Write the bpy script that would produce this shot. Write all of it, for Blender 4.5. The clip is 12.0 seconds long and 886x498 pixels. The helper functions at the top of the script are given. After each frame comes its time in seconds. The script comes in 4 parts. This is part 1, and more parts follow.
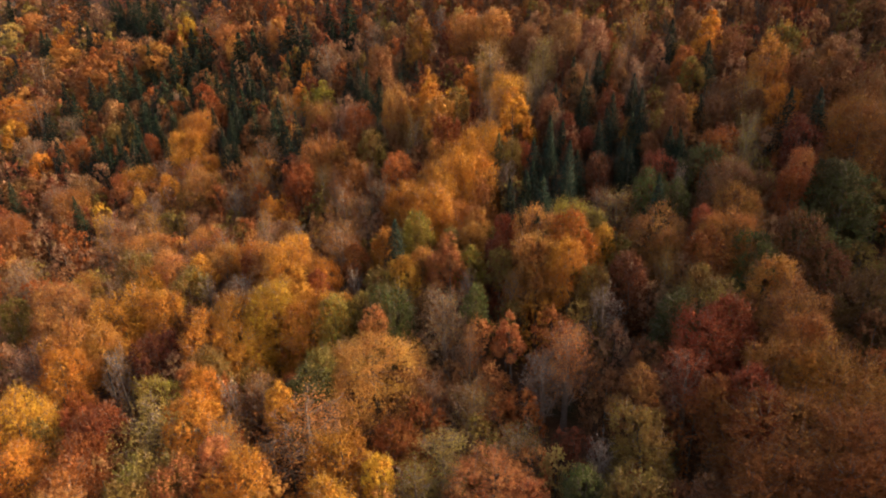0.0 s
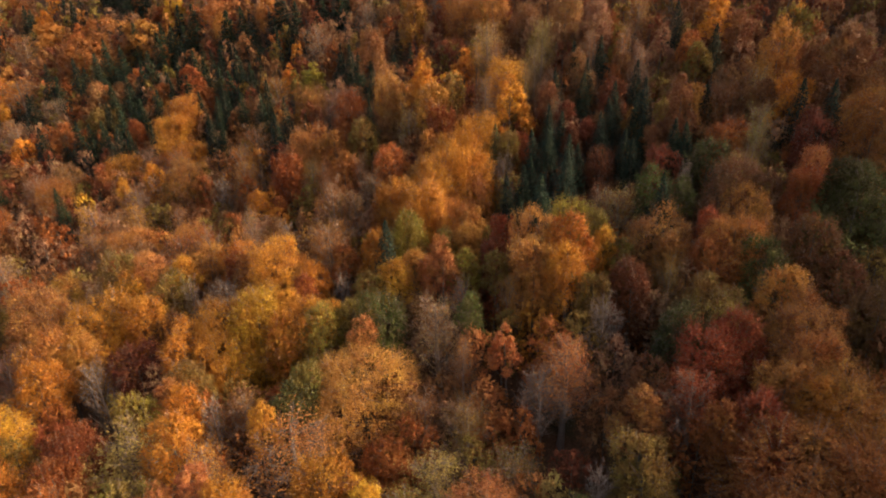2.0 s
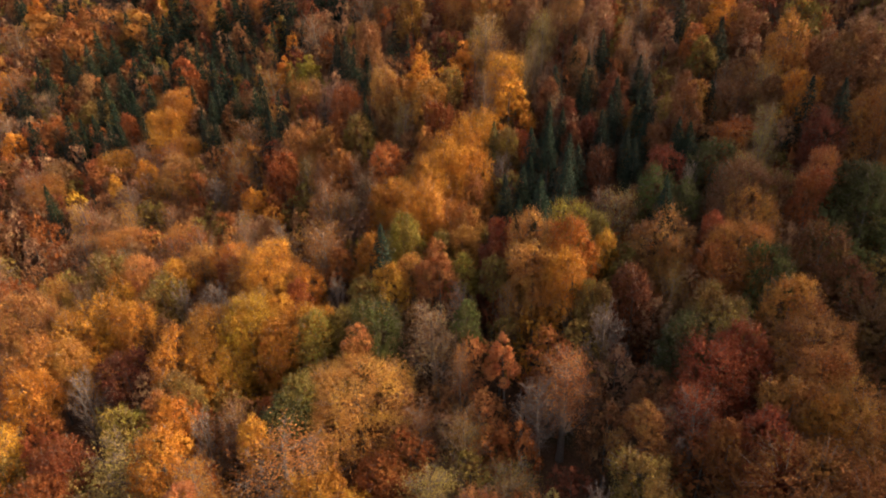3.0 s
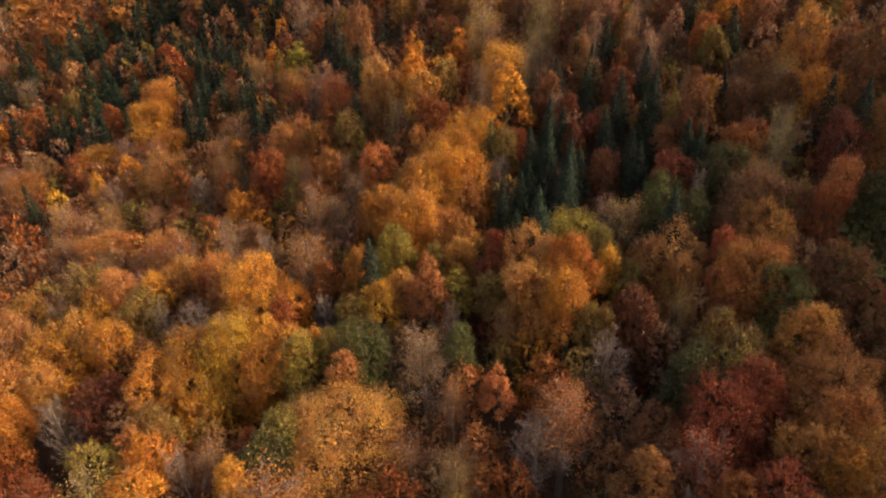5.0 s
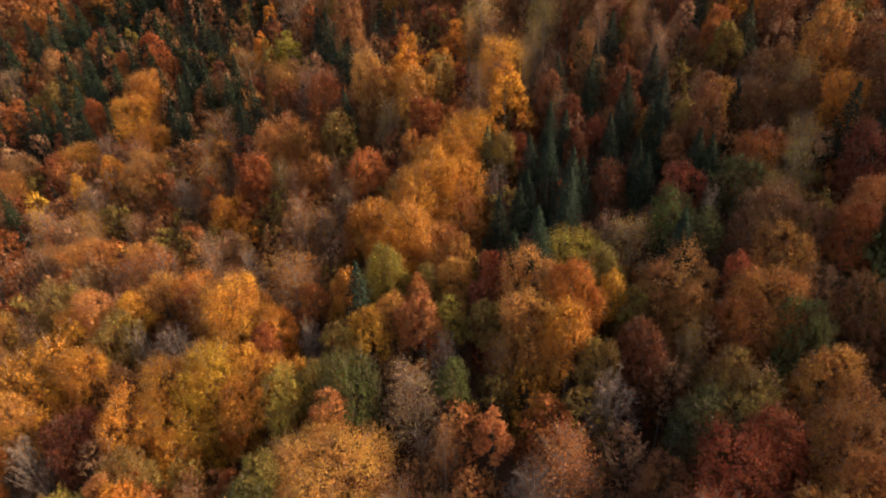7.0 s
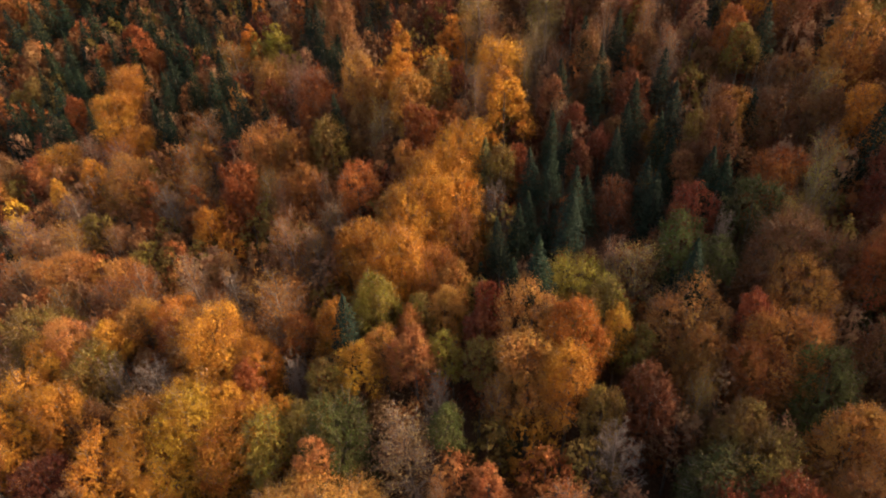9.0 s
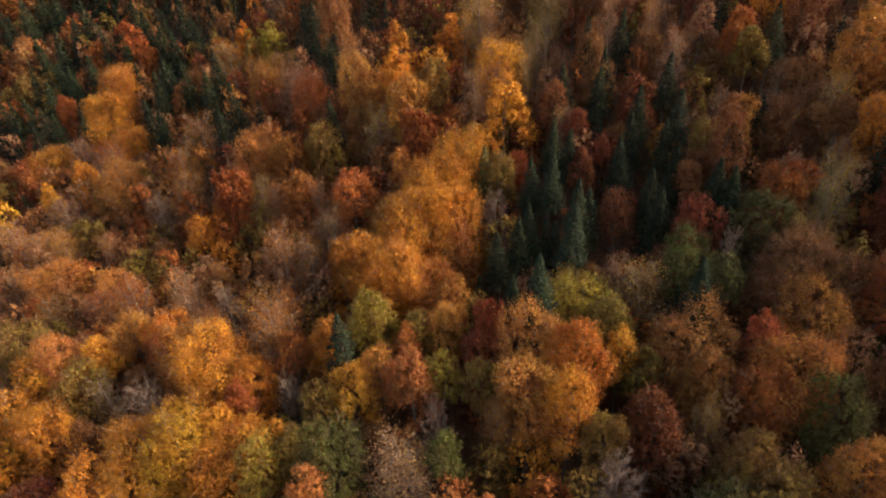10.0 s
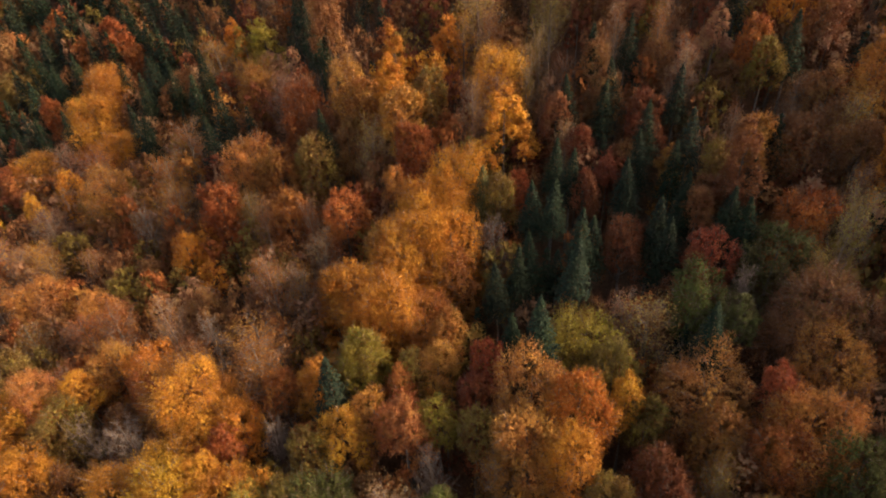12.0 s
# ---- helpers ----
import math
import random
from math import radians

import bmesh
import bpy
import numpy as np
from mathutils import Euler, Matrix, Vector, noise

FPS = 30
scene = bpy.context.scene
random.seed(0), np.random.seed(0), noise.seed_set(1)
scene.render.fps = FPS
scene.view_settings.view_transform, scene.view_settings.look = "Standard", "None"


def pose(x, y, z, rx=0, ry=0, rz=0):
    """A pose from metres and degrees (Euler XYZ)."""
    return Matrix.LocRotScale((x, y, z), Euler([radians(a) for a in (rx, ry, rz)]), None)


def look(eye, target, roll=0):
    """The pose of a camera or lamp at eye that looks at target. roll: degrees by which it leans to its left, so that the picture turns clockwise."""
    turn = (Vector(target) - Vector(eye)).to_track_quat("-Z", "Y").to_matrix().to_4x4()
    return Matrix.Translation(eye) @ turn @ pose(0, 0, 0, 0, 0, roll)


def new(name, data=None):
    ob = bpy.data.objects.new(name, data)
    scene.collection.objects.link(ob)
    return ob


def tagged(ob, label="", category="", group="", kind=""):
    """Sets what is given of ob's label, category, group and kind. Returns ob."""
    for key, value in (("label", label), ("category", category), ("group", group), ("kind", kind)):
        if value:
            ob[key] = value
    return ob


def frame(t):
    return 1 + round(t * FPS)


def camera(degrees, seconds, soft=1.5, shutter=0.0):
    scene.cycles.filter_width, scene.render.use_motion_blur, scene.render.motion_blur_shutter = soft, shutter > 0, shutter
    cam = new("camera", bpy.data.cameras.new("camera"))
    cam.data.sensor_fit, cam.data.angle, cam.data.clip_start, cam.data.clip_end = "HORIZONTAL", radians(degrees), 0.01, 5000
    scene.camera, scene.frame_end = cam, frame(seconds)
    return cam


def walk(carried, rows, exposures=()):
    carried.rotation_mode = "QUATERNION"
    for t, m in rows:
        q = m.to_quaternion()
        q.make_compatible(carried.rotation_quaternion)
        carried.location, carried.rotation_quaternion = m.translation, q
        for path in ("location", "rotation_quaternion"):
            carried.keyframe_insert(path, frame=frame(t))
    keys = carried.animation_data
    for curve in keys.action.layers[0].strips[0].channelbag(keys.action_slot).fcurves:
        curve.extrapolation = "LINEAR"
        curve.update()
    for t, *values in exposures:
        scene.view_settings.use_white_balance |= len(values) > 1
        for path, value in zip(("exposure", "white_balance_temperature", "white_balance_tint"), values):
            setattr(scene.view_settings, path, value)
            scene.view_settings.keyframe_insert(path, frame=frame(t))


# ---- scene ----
cam = camera(74.8, 12.0, soft=1.95)
METRES, EYE, TILT, LEAN, TURN = 55.0, 68.8, -21.0, 2.0, 0.0
ROWS = [
    (0.0, 0.0, 0.0, 0.0, 0.0, 0.0, -0.0),
    (0.5, 0.004, 0.0206, 0.0214, -0.05, -0.65, 0.05),
    (1.0, 0.0089, 0.0442, 0.045, -0.08, -1.33, 0.1),
    (1.5, 0.0127, 0.0672, 0.0682, -0.13, -1.95, 0.12),
    (2.0, 0.0198, 0.0938, 0.0945, -0.11, -2.63, 0.2),
    (2.5, 0.0254, 0.119, 0.1201, -0.1, -3.26, 0.23),
    (4.5, 0.0526, 0.2365, 0.2306, 0.01, -5.82, 0.5),
    (5.0, 0.0606, 0.2688, 0.2591, 0.07, -6.43, 0.56),
    (5.5, 0.0656, 0.2996, 0.2881, 0.03, -7.07, 0.62),
    (6.0, 0.073, 0.3331, 0.3182, 0.1, -7.69, 0.69),
    (6.5, 0.0794, 0.3642, 0.3471, 0.14, -8.27, 0.73),
    (7.0, 0.086, 0.3985, 0.3787, 0.16, -8.89, 0.8),
    (9.0, 0.1081, 0.5313, 0.4999, 0.26, -11.18, 0.96),
    (9.5, 0.1129, 0.5626, 0.5298, 0.32, -11.76, 1.0),
    (10.0, 0.1174, 0.5958, 0.5621, 0.33, -12.35, 1.04),
    (10.5, 0.1224, 0.6262, 0.5911, 0.39, -12.89, 1.08),
    (11.0, 0.1284, 0.6588, 0.6226, 0.47, -13.48, 1.15),
    (11.5, 0.1314, 0.6872, 0.651, 0.45, -13.99, 1.17),
    (12.0, 0.1369, 0.718, 0.6814, 0.5, -14.53, 1.21),
]
walk(cam, [(t, pose(0, 0, EYE, TILT, LEAN, TURN) @ pose(METRES * x, METRES * y, METRES * z, 90 + pitch, roll, yaw)) for t, x, y, z, yaw, pitch, roll in ROWS],
     exposures=[(0.0, 1.07, 6640, 10.4), (12.0, 1.01, 6640, 10.4)])

# ---- light ----
SUN_FROM, SUN_UP = 92.0, 24.5   # degrees clockwise from +y, degrees above the horizon
world = bpy.data.worlds.new("sky")
scene.world = world
world.use_nodes = True
wn = world.node_tree
sky = wn.nodes.new("ShaderNodeTexSky")
sky.sky_type = "NISHITA"
sky.sun_disc = False
sky.sun_elevation, sky.sun_rotation = radians(SUN_UP), radians(SUN_FROM)
sky.dust_density, sky.ozone_density = 6.0, 0.4
wn.links.new(sky.outputs[0], wn.nodes["Background"].inputs[0])
wn.nodes["Background"].inputs[1].default_value = 0.182
sun_data = bpy.data.lights.new("sun", "SUN")
sun_data.energy, sun_data.angle, sun_data.color = 2.55, radians(7.0), (1.0, 0.87, 0.69)
sun = new("sun", sun_data)
a, e = radians(SUN_FROM), radians(SUN_UP)
sun.matrix_world = look((0, 0, 0), (-math.sin(a) * math.cos(e), -math.cos(a) * math.cos(e), -math.sin(e)))
sun.location = (200, 60, 200)


# ---- materials ----
def material(name, rough=0.8):
    m = bpy.data.materials.new(name)
    m.use_nodes = True
    n = m.node_tree.nodes
    b = n["Principled BSDF"]
    b.inputs["Roughness"].default_value = rough
    b.inputs["Specular IOR Level"].default_value = 0.25
    return m, m.node_tree, b


def node(tree, kind, **values):
    n = tree.nodes.new(kind)
    for key, v in values.items():
        n.inputs[key.replace("_", " ")].default_value = v
    return n


def mixed(tree, kind, factor, one, two):
    n = tree.nodes.new("ShaderNodeMix")
    n.data_type, n.blend_type = "RGBA", kind
    for socket, v in ((n.inputs[0], factor), (n.inputs[6], one), (n.inputs[7], two)):
        if hasattr(v, "is_linked"):
            tree.links.new(v, socket)
        else:
            socket.default_value = v
    return n.outputs[2]


def ramp(tree, value, *stops):
    n = tree.nodes.new("ShaderNodeValToRGB")
    while len(n.color_ramp.elements) < len(stops):
        n.color_ramp.elements.new(0.5)
    for el, (at, colour) in zip(n.color_ramp.elements, stops):
        el.position, el.color = at, (*colour, 1)
    tree.links.new(value, n.inputs[0])
    return n.outputs[0]


def leaf_material(name, through_light, patch, shift, speckle=1.0):
    """Leaves: the tree's own colour, varied leaf by leaf and in patches of a metre or two."""
    m, t, b = material(name, 0.7)
    b.inputs["Specular IOR Level"].default_value = 0.12
    info = t.nodes.new("ShaderNodeObjectInfo")
    geo = t.nodes.new("ShaderNodeNewGeometry")
    tints = ((0.0, (0.58, 0.54, 0.52)), (0.3, (0.9, 0.9, 0.9)), (0.8, (1.08, 1.08, 1.08)), (1.0, (1.28, 1.35, 1.28)))
    single = ramp(t, geo.outputs["Random Per Island"], *((at, tuple(1 + speckle * (c - 1) for c in tint)) for at, tint in tints))
    coords = t.nodes.new("ShaderNodeTexCoord")
    cloud = node(t, "ShaderNodeTexNoise", Scale=patch, Detail=3.0, Roughness=0.6)
    cloud.noise_dimensions = "4D"
    t.links.new(coords.outputs["Object"], cloud.inputs["Vector"])
    seed = t.nodes.new("ShaderNodeMath")
    seed.operation = "MULTIPLY"
    seed.inputs[1].default_value = 37.0
    t.links.new(info.outputs["Random"], seed.inputs[0])
    t.links.new(seed.outputs[0], cloud.inputs["W"])
    patches = ramp(t, cloud.outputs["Fac"], (0.35, shift[0]), (0.5, (1, 1, 1)), (0.65, shift[1]))
    colour = mixed(t, "MULTIPLY", 1.0, mixed(t, "MULTIPLY", 1.0, info.outputs["Color"], single), patches)
    t.links.new(colour, b.inputs["Base Color"])
    glow = t.nodes.new("ShaderNodeBsdfTranslucent")
    t.links.new(colour, glow.inputs[0])
    mix = t.nodes.new("ShaderNodeMixShader")
    mix.inputs[0].default_value = through_light
    t.links.new(b.outputs[0], mix.inputs[1])
    t.links.new(glow.outputs[0], mix.inputs[2])
    t.links.new(mix.outputs[0], t.nodes["Material Output"].inputs[0])
    return m


LEAF = leaf_material("autumn_leaf", 0.38, 0.4, ((0.8, 0.67, 0.66), (1.12, 1.27, 1.0)), 0.75)
FAR_LEAF = leaf_material("distant_autumn_leaf", 0.38, 0.3, ((0.84, 0.74, 0.73), (1.08, 1.22, 1.08)), 0.4)
NEEDLE = leaf_material("conifer_needle", 0.1, 0.5, ((0.7, 0.75, 0.8), (1.25, 1.15, 0.9)), 0.5)


def bark_material(name, dark, light, scale):
    m, t, b = material(name, 0.9)
    coords = t.nodes.new("ShaderNodeTexCoord")
    grain = node(t, "ShaderNodeTexNoise", Scale=scale, Detail=4.0, Roughness=0.65)
    t.links.new(coords.outputs["Object"], grain.inputs["Vector"])
    t.links.new(ramp(t, grain.outputs["Fac"], (0.3, dark), (0.7, light)), b.inputs["Base Color"])
    bump = node(t, "ShaderNodeBump", Strength=0.4, Distance=0.03)
    t.links.new(grain.outputs["Fac"], bump.inputs["Height"])
    t.links.new(bump.outputs[0], b.inputs["Normal"])
    return m


BARK = bark_material("brown_bark", (0.07, 0.05, 0.035), (0.2, 0.15, 0.11), 3.0)
PALE_BARK = bark_material("pale_grey_bark", (0.14, 0.09, 0.06), (0.28, 0.19, 0.135), 2.5)


def litter_material():
    m, t, b = material("leaf_litter", 0.95)
    coords = t.nodes.new("ShaderNodeTexCoord")
    wide = node(t, "ShaderNodeTexNoise", Scale=0.09, Detail=5.0, Roughness=0.6)
    fine = node(t, "ShaderNodeTexNoise", Scale=2.5, Detail=4.0, Roughness=0.7)
    for n in (wide, fine):
        t.links.new(coords.outputs["Object"], n.inputs["Vector"])
    base = ramp(t, wide.outputs["Fac"], (0.35, (0.09, 0.05, 0.025)), (0.55, (0.14, 0.065, 0.03)), (0.7, (0.07, 0.06, 0.025)))
    t.links.new(mixed(t, "MULTIPLY", 0.8, base, ramp(t, fine.outputs["Fac"], (0.3, (0.45, 0.42, 0.4)), (0.7, (1.35, 1.25, 1.2)))), b.inputs["Base Color"])
    bump = node(t, "ShaderNodeBump", Strength=0.7, Distance=0.25)
    t.links.new(fine.outputs["Fac"], bump.inputs["Height"])
    t.links.new(bump.outputs[0], b.inputs["Normal"])
    return m


LITTER = litter_material()


# ---- the lie of the land ----
def canopy(x, y):
    """Mean height of the treetops: a slope that steepens away from the valley."""
    u, v = x / 100, y / 100
    z = 21.9 + 5.0 * u + 0.6 * v + 3.85 * u * u + 11.9 * u * v + 10.2 * v * v
    # an unseen ridge added beyond the right-hand edge of the view shades the right slope
    d = min(max((x - 0.72 * y - 18) / 65, 0.0), 1.0) * min(max((275 - y) / 60, 0.0), 1.0)
    z += 31 * d * d * (3 - 2 * d)
    if z > 76:
        z = 76 + 80 * math.tanh((z - 76) / 80)
    return max(z, 6.0)


def ground(x, y):
    return canopy(x, y) - 22.0 + 0.9 * noise.noise((x * 0.05, y * 0.05, 0.3)) + 0.25 * noise.noise((x * 0.3, y * 0.3, 1.3))


def mesh_of(name, verts, faces, mat, smooth=False):
    """A mesh from arrays of vertices and of faces with equal corner counts."""
    me = bpy.data.meshes.new(name)
    verts, faces = np.asarray(verts, np.float32), np.asarray(faces, np.int32)
    k = faces.shape[1]
    me.vertices.add(len(verts))
    me.vertices.foreach_set("co", verts.ravel())
    me.loops.add(faces.size)
    me.loops.foreach_set("vertex_index", faces.ravel())
    me.polygons.add(len(faces))
    me.polygons.foreach_set("loop_start", np.arange(0, faces.size, k, dtype=np.int32))
    if smooth:
        me.polygons.foreach_set("use_smooth", np.ones(len(faces), bool))
    me.update(calc_edges=True)
    me.materials.append(mat)
    return me


def land():
    """One sheet, finely divided where the forest stands, that reaches the horizon."""
    near = np.arange(-120, 121, 4.0)
    far = np.array([126, 150, 185, 230, 300, 400, 550, 800, 1200, 1800, 2600])
    xs = np.concatenate((-far[::-1], near, far))
    ys = np.concatenate((-far[::-1] + 100, np.arange(12, 260, 4.0), far[4:] + 10))
    verts = [(x, y, ground(x, y)) for y in ys for x in xs]
    n = len(xs)
    faces = [(j * n + i, j * n + i + 1, (j + 1) * n + i + 1, (j + 1) * n + i) for j in range(len(ys) - 1) for i in range(n - 1)]
    ob = new("ground", mesh_of("ground", verts, faces, LITTER, True))
    return tagged(ob, "forest floor of brown leaf litter on a rising slope", "ground", kind="structure")


land()


# ---- kinds of trees ----
def tubes(paths, sides):
    """Tapered tubes along paths of (point, radius): vertices and quads."""
    verts, faces = [], []
    for path in paths:
        start = len(verts)
        for i, (p, r) in enumerate(path):
            q = path[min(i + 1, len(path) - 1)][0]
            o = path[max(i - 1, 0)][0]
            d = (Vector(q) - Vector(o)).normalized()
            s = d.orthogonal().normalized()
            w = d.cross(s)
            for k in range(sides):
                c = 2 * math.pi * k / sides
                verts.append(Vector(p) + (s * math.cos(c) + w * math.sin(c)) * r)
        for i in range(len(path) - 1):
            for k in range(sides):
                l = (k + 1) % sides
                faces.append((start + i * sides + k, start + i * sides + l, start + (i + 1) * sides + l, start + (i + 1) * sides + k))
    return [tuple(v) for v in verts], faces


def leaves(rng, places, normals, size, ruffle, along=None):
    """Small folded leaf clumps: one quad each, turned roughly outwards, long in the way of their spray; size: one for all or one for each."""
    n = len(places)
    nor = normals + rng.normal(0, ruffle, (n, 3))
    nor /= np.linalg.norm(nor, axis=1)[:, None]
    if along is None:
        tan = np.cross(nor, rng.normal(0, 1, (n, 3)))
    else:
        tan = along + rng.normal(0, 0.4, (n, 3))
        tan -= nor * (tan * nor).sum(1)[:, None]
    tan /= np.linalg.norm(tan, axis=1)[:, None]
    bit = np.cross(nor, tan)
    if along is not None:
        tan, bit = tan * 1.3, bit * 0.8
    half = (size * rng.uniform(0.55, 1.25, n))[:, None]
    fold = nor * half * 0.35
    corners = np.stack((places - tan * half, places - bit * half * 0.75 - fold, places + tan * half, places + bit * half * 0.75 - fold), 1)
    return corners.reshape(-1, 3), np.arange(4 * n).reshape(n, 4)


def boughs(rng, many, radius, deep, pointed):
    """The rounded boughs that make up a crown: centres and half-widths, low ones wide apart, one on top."""
    got = []
    first, dome = rng.uniform(0, 6.28), rng.uniform(1.9, 3.2)
    for i in range(many):
        h = 0.1 + 0.72 * ((i + rng.uniform(0.1, 0.9)) / many) ** 0.9
        if pointed:
            reach = 0.68 * (1 - h) ** 0.75 + 0.04
            girth = 0.2 + 0.26 * (1 - h)
        else:
            reach = 0.6 * math.sqrt(max(1 - h ** dome, 0.0)) * min(1.0, (h + 0.42) / 0.6)
            girth = 0.44 - 0.1 * h
        turn = first + i * 2.4 + rng.uniform(-0.5, 0.5)
        reach *= radius * rng.uniform(0.68, 1.22)
        girth *= radius * rng.uniform(0.6, 1.22)
        got.append((reach * math.cos(turn), reach * math.sin(turn), deep * h, girth, girth * rng.uniform(1.05, 1.45)))
    girth = radius * (0.24 if pointed else 0.36)
    got.append((radius * rng.uniform(-0.1, 0.1), radius * rng.uniform(-0.1, 0.1), deep * 0.985 - girth * 1.3, girth, girth * 1.3))
    return np.array(got)


def crown_places(rng, count, sprays, radius, deep, pointed, many):
    """Leaf places on short sprays that stand out of the boughs' skins, with larger, deeper leaves to close the crown."""
    lobes = boughs(rng, many, radius, deep, pointed)
    axes = np.stack((lobes[:, 3], lobes[:, 3], lobes[:, 4]), 1)
    weight = lobes[:, 3] * lobes[:, 4]
    lot = rng.choice(len(lobes), sprays * 6, p=weight / weight.sum())
    way = rng.normal(0, 1, (len(lot), 3))
    way /= np.linalg.norm(way, axis=1)[:, None]
    outward = np.stack((lobes[:, 0] / radius, lobes[:, 1] / radius, np.full(len(lobes), 0.55)), 1)
    outward /= np.linalg.norm(outward, axis=1)[:, None]
    keep = (way * outward[lot]).sum(1) > rng.uniform(-0.6, 0.1, len(lot))
    lot, way = lot[keep], way[keep]
    tip = lobes[lot, :3] + way * axes[lot]
    clear = np.ones(len(tip), bool)
    for k in range(len(lobes)):
        clear &= (lot == k) | ((((tip - lobes[k, :3]) / axes[k]) ** 2).sum(1) > 0.4)
    lot, way, tip = lot[clear][:sprays], way[clear][:sprays], tip[clear][:sprays]
    n = len(tip)
    uneven = rng.uniform(0.78, 1.14, n)[:, None]
    tip = lobes[lot, :3] + way * axes[lot] * uneven
    # sprays rise away from the foot of the crown
    rise = tip - np.array((0, 0, -0.3 * deep))
    rise /= np.linalg.norm(rise, axis=1)[:, None]
    go = 0.6 * way + 0.75 * rise + rng.normal(0, 0.18, (n, 3))
    go /= np.linalg.norm(go, axis=1)[:, None]
    length = (lobes[lot, 3] * rng.uniform(0.35, 0.95, n))[:, None, None]
    per = max(count // n, 2)
    f = rng.uniform(0, 1, (n, per, 1)) ** 0.7
    thick = radius * 0.034 * (1.3 - 0.8 * f)
    q = tip[:, None] - go[:, None] * (1 - f) * length + rng.normal(0, 1, (n, per, 3)) * thick
    nor = np.repeat((0.5 * way + 0.55 * rise + (0, 0, 0.15))[:, None], per, 1)
    # the closed inside of the crown
    pick_in = rng.integers(0, n, count // 7)
    inner = lobes[lot[pick_in], :3] + way[pick_in] * axes[lot[pick_in]] * rng.uniform(0.5, 0.78, len(pick_in))[:, None]
    places = np.concatenate((q.reshape(-1, 3), inner))
    normals = np.concatenate((nor.reshape(-1, 3), way[pick_in]))
    sizes = np.concatenate((np.ones(n * per), np.full(len(inner), 2.5)))
    # fine twigs that show between the leaves
    twigs = []
    for k in rng.integers(0, n, sprays // 5):
        root = lobes[lot[k], :3] + (tip[k] - lobes[lot[k], :3]) * rng.uniform(0.35, 0.6)
        end = tip[k] + go[k] * lobes[lot[k], 3] * rng.uniform(0.0, 0.16)
        mid = root * 0.45 + end * 0.55 + np.array((0, 0, -0.06 * radius)) * rng.uniform(0, 1)
        twigs.append([(tuple(root), 0.03), (tuple(mid), 0.02), (tuple(end), 0.008)])
    along = np.concatenate((np.repeat(go[:, None], per, 1).reshape(-1, 3), go[pick_in]))
    return places, normals, sizes, along, twigs


def limbs(rng, height, low, radius, count, lean=0.9, twigs=0, fine=1.0):
    """A tapered trunk with limbs that rise into the crown, each with twigs."""
    girth = 0.012 * height + 0.04
    bend = rng.uniform(-0.3, 0.3, 2)
    stem = []
    for i in range(7):
        f = i / 6
        stem.append(((bend[0] * math.sin(3 * f), bend[1] * math.sin(2.5 * f), -0.6 + f * (height * 0.93 + 0.6)), girth * (1.25 - 1.12 * f) + (0.12 * girth if i == 0 else 0)))
    big, small = [stem], []
    for k in range(count):
        f = (k + 0.5) / count
        z = low * 0.8 + f * (height * 0.86 - low * 0.8)
        turn = k * 2.4 + rng.uniform(-0.4, 0.4)
        reach = radius * (0.95 - 0.6 * f) * rng.uniform(0.7, 1.05)
        rise = reach * lean * rng.uniform(0.8, 1.4) + 0.4
        way = Vector((math.cos(turn), math.sin(turn), 0))
        root = Vector((bend[0] * 0.4, bend[1] * 0.4, z))
        knee = root + way * reach * 0.5 + Vector((0, 0, rise * 0.4))
        tip = root + way * reach + Vector((0, 0, rise))
        g = girth * 0.24 * fine * (1.1 - 0.7 * f)
        big.append([(tuple(root), g), (tuple(knee), g * 0.62), (tuple(tip), g * 0.18)])
        for j in range(twigs):
            h = rng.uniform(0.25, 1.0)
            a0 = root.lerp(knee, h * 2) if h < 0.5 else knee.lerp(tip, h * 2 - 1)
            side = Vector(rng.normal(0, 0.55, 3)) + way * 0.35 + Vector((0, 0, 0.85))
            length = reach * rng.uniform(0.3, 0.65)
            mid = a0 + side.normalized() * length * 0.5
            end = mid + (side.normalized() + Vector((0, 0, 0.5)) + Vector(rng.normal(0, 0.2, 3))).normalized() * length * 0.6
            small.append([(tuple(a0), 0.022 * fine), (tuple(mid), 0.015 * fine), (tuple(end), 0.006 * fine)])
            for q in range(3):
                o = a0.lerp(mid, rng.uniform(0.5, 1.0))
                w = (side.normalized() + Vector(rng.normal(0, 0.5, 3))).normalized()
                small.append([(tuple(o), 0.014 * fine), (tuple(o + w * length * rng.uniform(0.4, 0.75)), 0.005 * fine)])
    return big, small


def joined(*groups):
    verts, faces = [], []
    for v, f in groups:
        n = len(verts)
        verts += v
        faces += [tuple(i + n for i in q) for q in f]
    return verts, faces


H0 = 20.0   # every kind is modelled 20 m high and scaled to its place
SHAPES = {}


